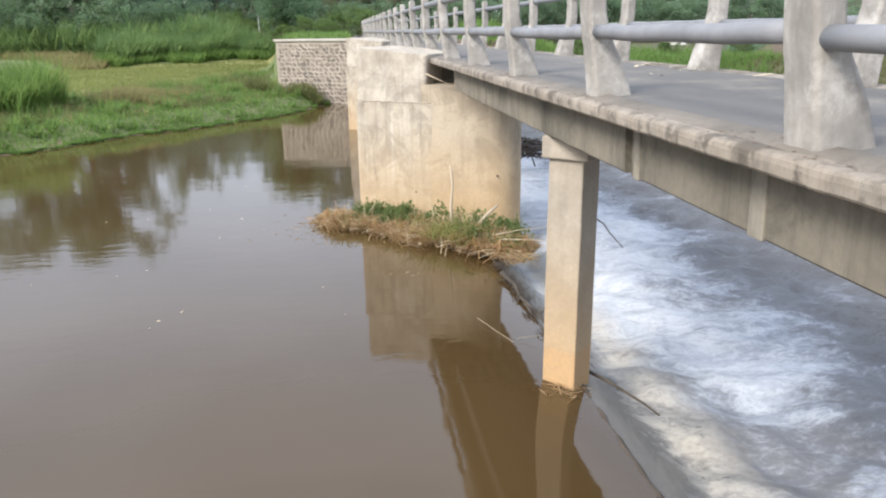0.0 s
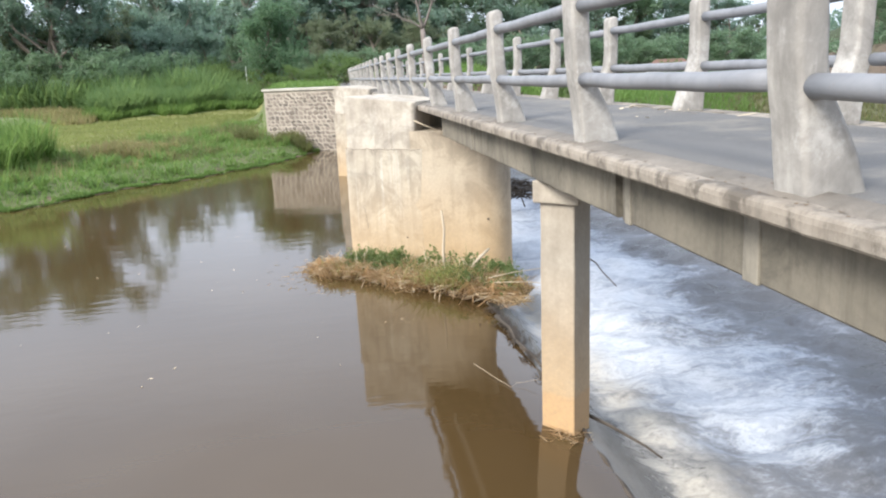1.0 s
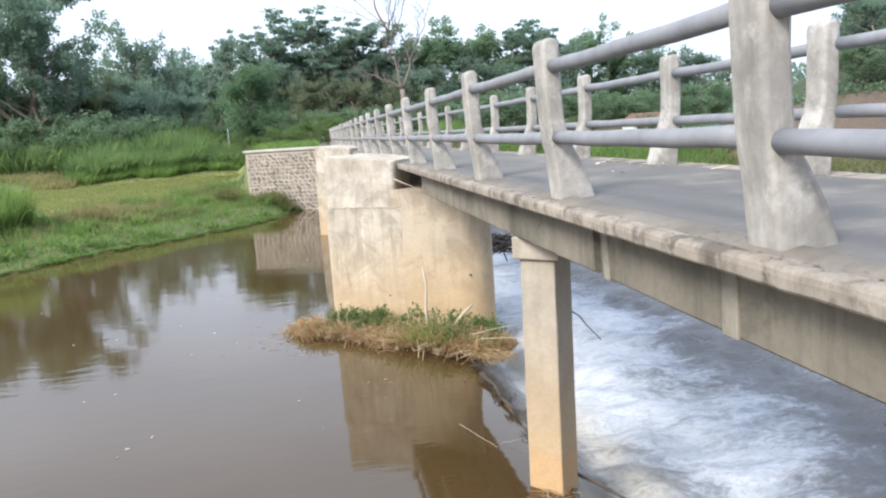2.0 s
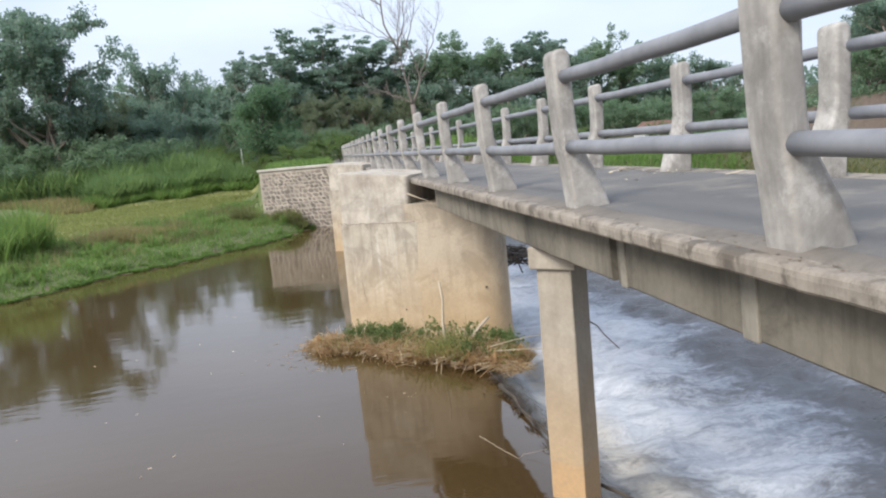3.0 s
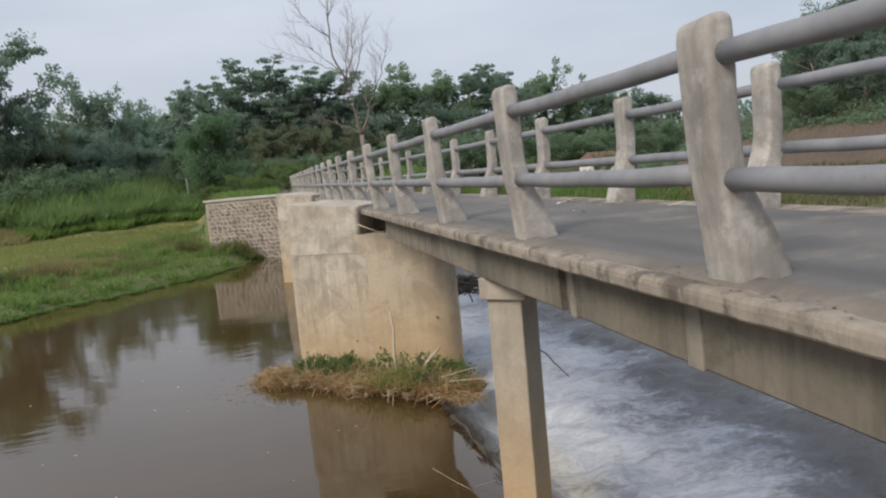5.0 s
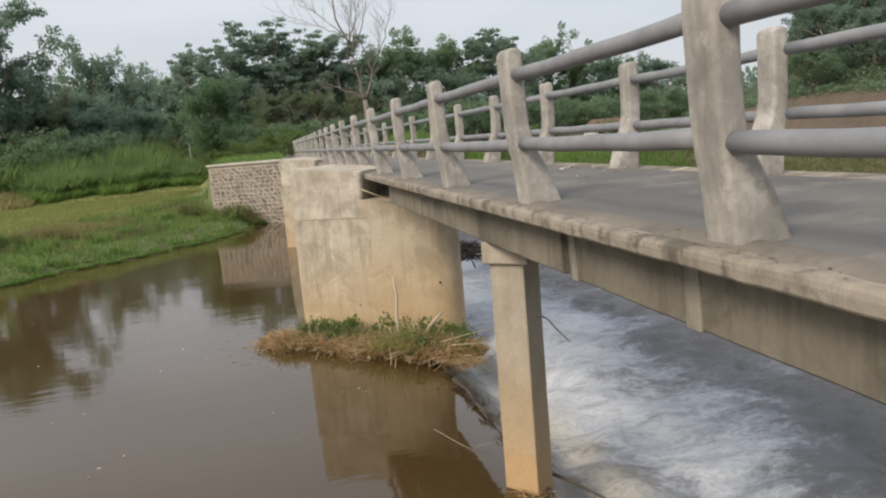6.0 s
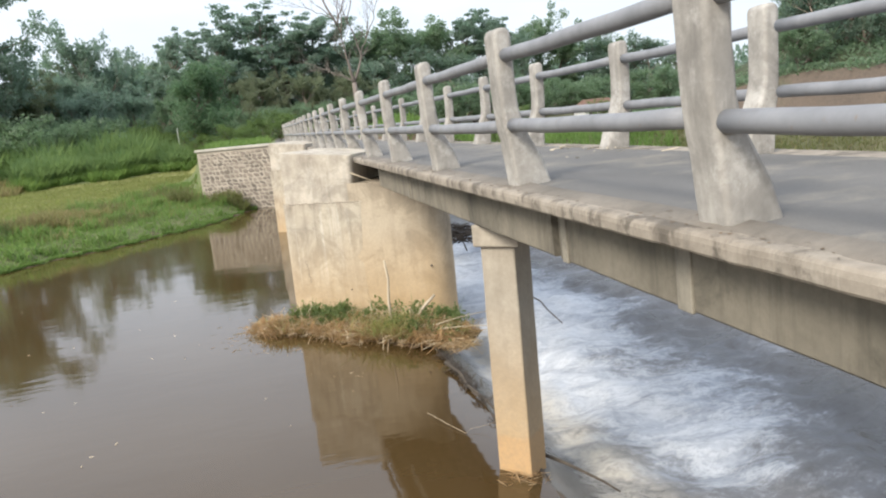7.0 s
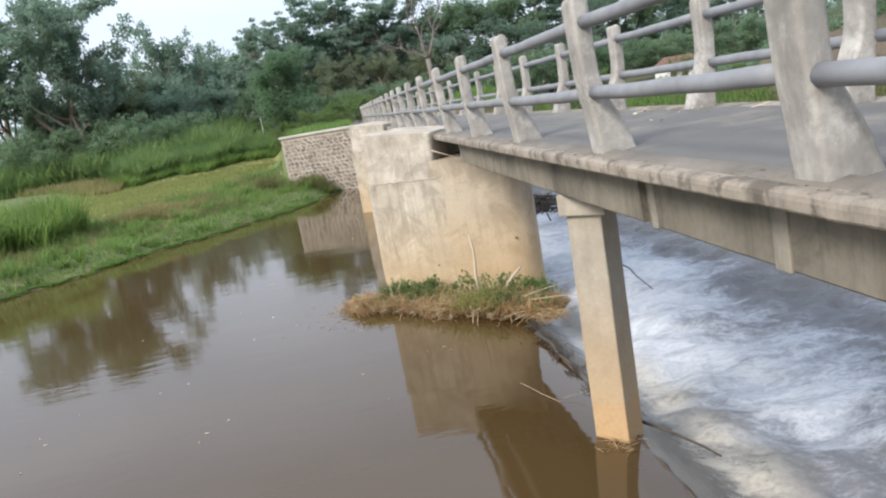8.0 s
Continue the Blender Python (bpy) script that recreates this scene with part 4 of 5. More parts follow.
    for _ in range(45):
        x, y = rng.choice(((1.42, 10.45), (1.62, 10.5), (1.25, 10.75), (1.9, 10.3), (0.3, 11.3)))
        x, y, h = x + rng.gauss(0, 0.10), y + rng.gauss(0, 0.08), rng.uniform(0.12, 0.34)
        lx, ly = rng.gauss(0, 0.09), rng.gauss(0, 0.09)
        stalk.tube([(x, y, 0.08), (x + lx * 0.4, y + ly * 0.4, 0.08 + h * 0.6), (x + lx, y + ly, 0.08 + h)], [0.004, 0.003, 0.004], 4)
    place(link_part("weed_blades", weeds.mesh("weed_blades", M["weed"]), label="thin green weed blades"), ob)
    place(link_part("stalks", stalk.mesh("stalks", M["pale_straw"]), label="pale dry stalks"), ob)
    place(link_part("straw", straw.mesh("straw", M["straw"]), label="tangled brown straw"), ob)
    place(link_part("straw_tufts", tufts.mesh("straw_tufts", M["orange_straw"]), label="drooping orange-brown straw tufts"), ob)
    place(link_part("weed_leaves", weed.mesh("weed_leaves", M["weed"]), label="low green leaves"), ob)
    place(link_part("grass_tufts", grass.mesh("grass_tufts", M["tuft"]), label="long green grass blades"), ob)


def stick(name, pts, r0, r1, material, label):
    s = Soup()
    n = len(pts)
    s.tube(pts, [r0 + (r1 - r0) * k / (n - 1) for k in range(n)], 7)
    return tagged(link_part(name, s.mesh(name, material, True)), label, "driftwood")


make_mound()
stick("upright_stick", [(1.572, 10.375, 0.1), (1.556, 10.401, 0.45), (1.586, 10.416, 0.80), (1.562, 10.458, 1.08)], 0.028, 0.014, M["stick"], "bleached bent stick standing in the debris by the pier")
stick("lodged_stick", [(1.34, 11.44, 2.35), (1.50, 11.40, 2.27), (1.70, 11.32, 2.185)], 0.012, 0.007, M["stick"], "pale dry stick lodged on the pier under the deck")
stick("slanting_stick", [(1.941, 10.358, 0.16), (2.084, 10.410, 0.30), (2.270, 10.457, 0.44)], 0.028, 0.020, M["stick"], "short bleached stick leaning from the debris raft")
stick("floating_twig", [(1.335, 7.10, 0.03), (1.39, 6.95, 0.028), (1.47, 6.76, 0.012), (1.59, 6.52, -0.01), (1.66, 6.57, 0.004), (1.74, 6.58, 0.0), (1.90, 6.55, 0.03)], 0.0028, 0.0016, M["stick"], "thin pale twig floating on the brown water")
stick("drift_branch", [(2.06, 5.98, -0.04), (2.264, 5.615, -0.06), (2.462, 5.295, -0.12), (2.545, 5.175, -0.17)], 0.018, 0.008, M["wet_wood"], "dark wet branch hung on the weir lip")
stick("drift_branch", [(1.93, 8.62, 0.0), (2.01, 8.2, -0.02), (1.98, 7.8, -0.03), (2.05, 7.3, -0.04), (2.07, 6.9, -0.06)], 0.026, 0.014, M["wet_wood"], "long dark branch lying along the weir lip")
stick("snag_branch", [(4.14, 11.3, -0.06), (4.16, 10.95, -0.07), (4.09, 10.5, -0.09), (4.08, 9.9, -0.16)], 0.014, 0.008, M["wet_wood"], "thin dark branch sticking out of the white water")
stick("reed_stalk", [(2.054, 9.559, 0.24), (2.417, 9.541, 0.30), (2.888, 9.431, 0.36)], 0.008, 0.004, M["stick"], "dry reed stalk lying across the debris raft")
stick("reed_stalk", [(2.106, 9.459, 0.20), (2.522, 9.289, 0.22), (2.835, 9.158, 0.20)], 0.007, 0.004, M["stick"], "dry reed stalk lying across the debris raft")


def tangle(name, label, centre, size, count, seed, material, thick=0.012):
    """A heap of crossed twigs resting at the height of its centre."""
    rng = random.Random(seed)
    s = Soup()
    for _ in range(count):
        a, b = rng.uniform(0, 6.28), rng.gauss(0.15, 0.3)
        p = Vector(centre) + Vector((rng.gauss(0, size[0] * 0.35), rng.gauss(0, size[1] * 0.35), rng.uniform(0, size[2])))
        d = Vector((math.cos(a) * math.cos(b), math.sin(a) * math.cos(b), math.sin(b))) * rng.uniform(0.3, 0.9) * size[0]
        s.tube([tuple(p - d * 0.5), tuple(p + Vector((0, 0, rng.gauss(0.02, 0.03)))), tuple(p + d * 0.5)], [thick, thick * 0.8, thick * 0.4], 5)
    return tagged(link_part(name, s.mesh(name, material, True)), label, "driftwood", kind="stuff")


tangle("driftwood_pile", "dark tangle of driftwood stranded in the white water", (4.55, 17.6, -0.08), (0.75, 0.5, 0.42), 110, 31, M["wet_wood"], 0.022)


def pond_flecks():
    """Bits of leaf and straw adrift on the still water."""
    rng = random.Random(23)
    s = Soup()
    for _ in range(80):
        y = rng.uniform(7.0, 19.0)
        x = rng.uniform(-0.55, 0.12) * y
        if noise.noise(Vector((x * 0.5, y * 0.4, 8))) < -0.05 or bank_distance(np.array(x), np.array(y)) > -0.5 or x > 0.9:
            continue
        s.straw((x, y, 0.005), rng.uniform(0, 6.28), 0.0, rng.uniform(0.005, 0.014), rng.uniform(0.015, 0.06))
    for _ in range(26):
        x, y = rng.gauss(0.65, 0.5), rng.gauss(9.1, 0.7)
        if x < 1.1:
            s.straw((x, y, 0.005), rng.uniform(0, 6.28), 0.0, rng.uniform(0.004, 0.009), rng.uniform(0.012, 0.04))
    tagged(link_part("pond_flecks", s.mesh("pond_flecks", M["pale_straw"])), "pale bits of leaf and straw adrift on brown water", "debris", kind="stuff")


pond_flecks()


def crest_weed():
    """Dark wet weed and straw snagged along the weir lip between the raft and the column."""
    rng = random.Random(9)
    s = Soup()
    for _ in range(900):
        y = rng.uniform(5.9, 9.6)
        if noise.noise(Vector((0, y * 2.2, 1))) < -0.05:
            continue
        s.straw((2.03 + rng.gauss(0, 0.05), y, -0.05 + rng.uniform(0, 0.05)), rng.gauss(1.57, 0.7), rng.gauss(0, 0.25), rng.uniform(0.006, 0.016), rng.uniform(0.06, 0.25), 0.2)
    tagged(link_part("crest_weed", s.mesh("crest_weed", M["wet_wood"])), "dark wet weed snagged along the weir lip", "weed", kind="stuff")


crest_weed()


def straw_wad():
    rng = random.Random(6)
    s = Soup()
    for _ in range(60):
        a = rng.uniform(0, 6.28)
        x, y = rng.gauss(1.80, 0.10), rng.gauss(5.47, 0.06)
        s.straw((x, y, 0.012 - lip_drop(x) + rng.uniform(0, 0.03)), a, rng.gauss(0, 0.15), rng.uniform(0.004, 0.009), rng.uniform(0.05, 0.2))
    tagged(link_part("straw_wad", s.mesh("straw_wad", M["straw"])), "wisps of wet straw afloat at the column's foot", "debris", kind="stuff")


straw_wad()


# ---------------------------------------------------------------- plants on the banks
def scatter(count, x0, x1, y0, y1, keep, rng):
    out = []
    tries = 0
    while len(out) < count and tries < 60:
        tries += 1
        x = np.array([rng.uniform(x0, x1) for _ in range(count)])
        y = np.array([rng.uniform(y0, y1) for _ in range(count)])
        ok = keep(x, y)
        z = ground_height(x, y)
        out += [(a, b, c) for a, b, c, k in zip(x, y, z, ok) if k]
    return out[:count]


def field_of(name, label, category, points, material, rng, width, length, lean=0.25, bend=0.35, ragged=0.0):
    s = Soup()
    for x, y, z in points:
        s.blade((x, y, z - 0.02), rng.uniform(0, lean), rng.uniform(*width), rng.uniform(*length) * (1 + ragged * noise.noise(Vector((x * 0.45, y * 0.45, 3)))), rng.uniform(0, 6.28), rng.uniform(0.1, bend))
    return tagged(link_part(name, s.mesh(name, material)), label, category, kind="stuff")


def plant_banks():
    rng = random.Random(8)
    d = bank_distance
    tuft = lambda x, y: np.sin(x * 2.1 + 1.3 * np.sin(y * 0.9)) * np.sin(y * 1.7 + x * 0.6)
    clump = lambda x, y: np.sin(x * 4.3 + 1.9 * np.sin(y * 2.2)) * np.sin(y * 3.9 - x * 1.7)
    front = lambda x, y: (x - 0.63) * 0.526 + (y - 31.69) * 0.851
    clear = lambda x, y, gap: (front(x, y) < -gap) | (x < -2.8 - 0.08 * (y - 33.7))
    sward = lambda x, y: (d(x, y) > 0.02) & (d(x, y) < 14.0) & ~in_paddy(x, y)
    field_of("bank_grass", "lush green grass along the water's edge", "grass",
             scatter(62000, -24, 1.0, 12, 56, lambda x, y: sward(x, y) & clear(x, y, 0.02), rng), M["grass"], rng, (0.02, 0.045), (0.08, 0.24), 0.5, 0.5, 0.7)
    field_of("bank_tufts", "taller tufts of green grass on the bank", "grass",
             scatter(15000, -24, 0.0, 14, 50, lambda x, y: sward(x, y) & (d(x, y) > 0.35) & (d(x, y) < 12) & (tuft(x, y) > 0.15) & (clump(x, y) > 0.1) & clear(x, y, 0.2), rng), M["grass"], rng, (0.02, 0.045), (0.18, 0.55), 0.45, 0.5, 0.5)
    field_of("dry_grass", "patch of dry rusty weeds gone to seed on the bank", "grass",
             scatter(5200, -10.5, -5.0, 26, 33, lambda x, y: (np.hypot((x + 7.4) / 1.5, (y - 28.9) / 1.7) + 0.5 * np.sin(x * 3.1 + y * 1.7) * np.sin(y * 4.1) < 0.85), rng), M["dry"], rng, (0.02, 0.045), (0.18, 0.52), 0.6, 0.5, 0.6)
    field_of("dry_bank", "dry straw-coloured grass on the field's far edge", "grass",
             scatter(5500, -34, -16.5, 54, 82, lambda x, y: np.abs(y - (59.5 - 1.2 * (x + 20))) < 2.6, rng), M["dry"], rng, (0.05, 0.09), (0.4, 0.9), 0.6, 0.5)
    field_of("dry_tufts", "straw-coloured dry tufts among the bank grass", "grass",
             scatter(13000, -22, 0.0, 14, 46, lambda x, y: sward(x, y) & (d(x, y) > 1.5 + 0.6 * clump(x, y)) & (d(x, y) < 12) & (np.sin(x * 1.3 + 2.0 * np.sin(y * 0.5)) * np.sin(y * 1.1 - x * 0.4) + 0.4 * clump(x, y) > 0.22) & clear(x, y, 0.1), rng), M["dry_green"], rng, (0.02, 0.04), (0.12, 0.42), 0.6, 0.5, 0.5)
    field_of("seed_stalks", "pale seed stalks standing above the bank grass", "grass",
             scatter(2600, -22, 0.0, 14, 46, lambda x, y: sward(x, y) & (d(x, y) > 1.0) & (d(x, y) < 10) & (clump(x, y) > 0.25) & clear(x, y, 0.1), rng), M["dry"], rng, (0.012, 0.025), (0.25, 0.6), 0.3, 0.4, 0.4)
    field_of("rice_field", "yellow-green ripening rice filling the flat field", "rice",
             scatter(44000, -40, -2, 27, 66, lambda x, y: in_paddy(x, y), rng), M["rice"], rng, (0.04, 0.08), (0.08, 0.17), 0.6, 0.5)
    field_of("tall_clump", "dense clump of tall bright green grass by the water", "grass",
             scatter(7500, -16, -8.0, 20, 30, lambda x, y: np.hypot((x + 11.9) / 2.5, (y - 25.9) / 2.0) + 0.15 * clump(x, y) < 1, rng), M["grass"], rng, (0.025, 0.055), (0.8, 1.75), 0.4, 0.5, 0.5)
    edge = lambda x: 56.4 + 0.41 * (x + 20.0) + 0.6 * np.sin(x * 1.3) + 0.3 * np.sin(x * 3.7)
    field_of("reed_bed", "tall green reeds behind the field", "reeds",
             scatter(22000, -17.5, -4.0, 56, 69, lambda x, y: (y > edge(x) + 0.9) & (y < 68 + 0.3 * (x + 12)) & (x < -0.078 * y), rng), M["reed"], rng, (0.05, 0.10), (1.2, 2.2), 0.45, 0.5, 0.5)
    field_of("rough_grass", "knee-high rough green grass in front of the reeds", "grass",
             scatter(11000, -17.5, -4.0, 54, 66, lambda x, y: (y > edge(x) - 0.5) & (y < edge(x) + 1.6), rng), M["grass"], rng, (0.04, 0.08), (0.25, 1.0), 0.5, 0.5, 0.6)
    field_of("wall_weeds", "straggling weeds at the foot of the stone wall", "weed",
             scatter(2800, -4.0, 0.4, 29.5, 33.5, lambda x, y: (front(x, y) < -0.05) & (front(x, y) > -1.2) & (d(x, y) > 0.0) & (np.sin(x * 3.1) + np.sin(y * 2.3 + x) > -0.3), rng), M["dry_green"], rng, (0.02, 0.05), (0.15, 0.65), 0.6, 0.5, 0.6)
    field_of("reed_bed", "darker tall reeds further back below the trees", "reeds",
             scatter(22000, -52, -9, 60, 76, lambda x, y: y > 64 + 0.25 * np.maximum(0, -(x + 16)), rng), M["reed"], rng, (0.07, 0.13), (2.0, 3.7), 0.45, 0.5, 0.5)
    field_of("verge_grass", "rough grass on the road embankment", "grass",
             scatter(14000, -5.5, 0.6, 33.5, 62, lambda x, y: (front(x, y) > 1.75) & (x > -0.076 * y), rng), M["grass"], rng, (0.03, 0.06), (0.25, 0.6), 0.4, 0.5, 0.5)
    low = lambda x, y: (d(x, y) > 0.2) & ((x - 24.5) * 0.66 + (y - 28.5) * 0.75 < 0.3)
    field_of("downstream_grass", "rank green grass on the downstream bank", "grass",
             scatter(15000, 6, 24, 16, 46, lambda x, y: low(x, y) & (x < 0.62 * y + clump(x, y)), rng), M["grass"], rng, (0.03, 0.06), (0.15, 0.60), 0.5, 0.5, 0.7)
    field_of("downstream_dry_grass", "yellowish dry grass on the downstream bank", "grass",
             scatter(11000, 8, 36, 16, 46, lambda x, y: low(x, y) & (x >= 0.60 * y + clump(x, y)), rng), M["dry_green"], rng, (0.03, 0.06), (0.12, 0.36), 0.6, 0.5, 0.5)
    # creeping weed and washed-up litter at the waterline
    s = Soup()
    for x, y, z in scatter(15000, -20, 0.2, 14, 34, lambda x, y: (d(x, y) > 0.0) & (d(x, y) < 0.22 + 0.2 * clump(x, y)), rng):
        s.leaf((x, y, max(0.01, z) + rng.uniform(0, 0.08)), rng.uniform(0.05, 0.11), rng)
    tagged(link_part("waterside_weed", s.mesh("waterside_weed", M["grass"])), "low creeping weed at the waterline", "weed", kind="stuff")
    s = Soup()
    for x, y, z in scatter(9000, -20, 0.2, 14, 34, lambda x, y: (d(x, y) > -0.12) & (d(x, y) < 0.16) & (tuft(x, y) + 0.6 * clump(x, y) > 0.1) & (x < -6.5), rng):
        s.straw((x, y, max(0.008, z) + rng.uniform(0, 0.03)), rng.uniform(0, 6.28), rng.gauss(0, 0.25), rng.uniform(0.012, 0.03), rng.uniform(0.08, 0.3), 0.1)
    tagged(link_part("waterline_litter", s.mesh("waterline_litter", M["dry_green"])), "dry grass litter washed up along the waterline", "litter", kind="stuff")


plant_banks()


# ---------------------------------------------------------------- trees
def limb(soup, p, d, length, r, rng, tips, level, droop=0.0, keep=None):
    pts, radii = [tuple(p)], [r]
    q, d = Vector(p), Vector(d).normalized()
    n = 5
    for k in range(n):
        d = (d + Vector((rng.gauss(0, 0.13), rng.gauss(0, 0.13), rng.gauss(0, 0.08) + 0.05 - droop))).normalized()
        q = q + d * (length / n)
        pts.append(tuple(q))
        radii.append(r * (1 - 0.62 * (k + 1) / n))
        if level > 0 and k >= 1:
            for _ in range(rng.choice((1, 1, 2))):
                side = Vector((rng.gauss(0, 1), rng.gauss(0, 1), rng.uniform(0.0, 0.9))).normalized()
                limb(soup, q, d * 0.7 + side * 0.8, length * rng.uniform(0.42, 0.62), radii[-1] * 0.62, rng, tips, level - 1, droop)
    tips.append(q)
    if level == 0:
        tips.append(Vector(pts[-3]) + Vector((rng.gauss(0, 0.08), rng.gauss(0, 0.08), 0.04)) * length)
    soup.tube(pts, radii, 6 if r > 0.06 else 4)


def tree_mesh(seed, height, spread, leaves, size, flat, clear=0.25, clump=0.24):
    """Trunk and limbs, and a crown of leaf pads at the limbs' ends, with gaps."""
    rng = random.Random(seed)
    wood, crown, tips = Soup(), Soup(), []
    q = Vector((0, 0, -0.3))
    pts, radii = [tuple(q)], [0.045 * height * 0.55]
    r = radii[0]
    for k in range(6):
        q = q + Vector((rng.gauss(0, 0.035) * height, rng.gauss(0, 0.035) * height, height * 0.115))
        pts.append(tuple(q))
        radii.append(r * (1 - 0.11 * (k + 1)))
        if (k + 1) / 6 * 0.7 > clear:
            for _ in range(3):
                a = rng.uniform(0, 6.28)
                limb(wood, q, (math.cos(a), math.sin(a), rng.uniform(0.25, 0.8)), spread * rng.uniform(0.55, 0.95), radii[-1] * 0.55, rng, tips, 1)
    for k in range(3):
        a = 2.09 * k + rng.uniform(-0.4, 0.4)
        limb(wood, q, (0.55 * math.cos(a), 0.55 * math.sin(a), 1), height * rng.uniform(0.16, 0.24), radii[-1] * 0.7, rng, tips, 1)
    wood.tube(pts, radii, 8)
    top = max(t.z for t in tips)
    scale = height / (top + 0.4)
    for t in tips:
        pad = rng.uniform(0.45, 1.0) * spread * clump * 0.86
        n = int(leaves / len(tips) * rng.uniform(0.5, 1.5))
        for _ in range(n):
            while True:
                o = Vector((rng.uniform(-1, 1), rng.uniform(-1, 1), rng.uniform(-1, 1)))
                if o.length < 1:
                    break
            o = o * (0.55 + 0.45 * o.length)
            crown.leaf(t + Vector((o.x * pad, o.y * pad, o.z * pad * flat)), size, rng)
    # the crown stands over the foot of the trunk
    mean = sum((Vector(v) for v in crown.v), Vector()) / len(crown.v)
    sx, sy = mean.x / mean.z, mean.y / mean.z
    wood.v = [(x - sx * z, y - sy * z, z * scale) for x, y, z in wood.v]
    crown.v = [(x - sx * z, y - sy * z, z * scale) for x, y, z in crown.v]
    return wood, crown


def tree(name, label, seed, height, spread, leaves, size, flat, leaf, at, category="tree", clear=0.25, clump=0.24):
    wood, crown = tree_mesh(seed, height, spread, leaves, size, flat, clear, clump)
    ob = empty(name, label, category, group="trees on the far bank", at=at)
    link_part("trunk", wood.mesh("trunk", M["bark"], True), ob)
    link_part("crown", crown.mesh("crown", M[leaf]), ob)
    return ob


def gz(x, y):
    return (x, y, float(ground_height(x, y)))


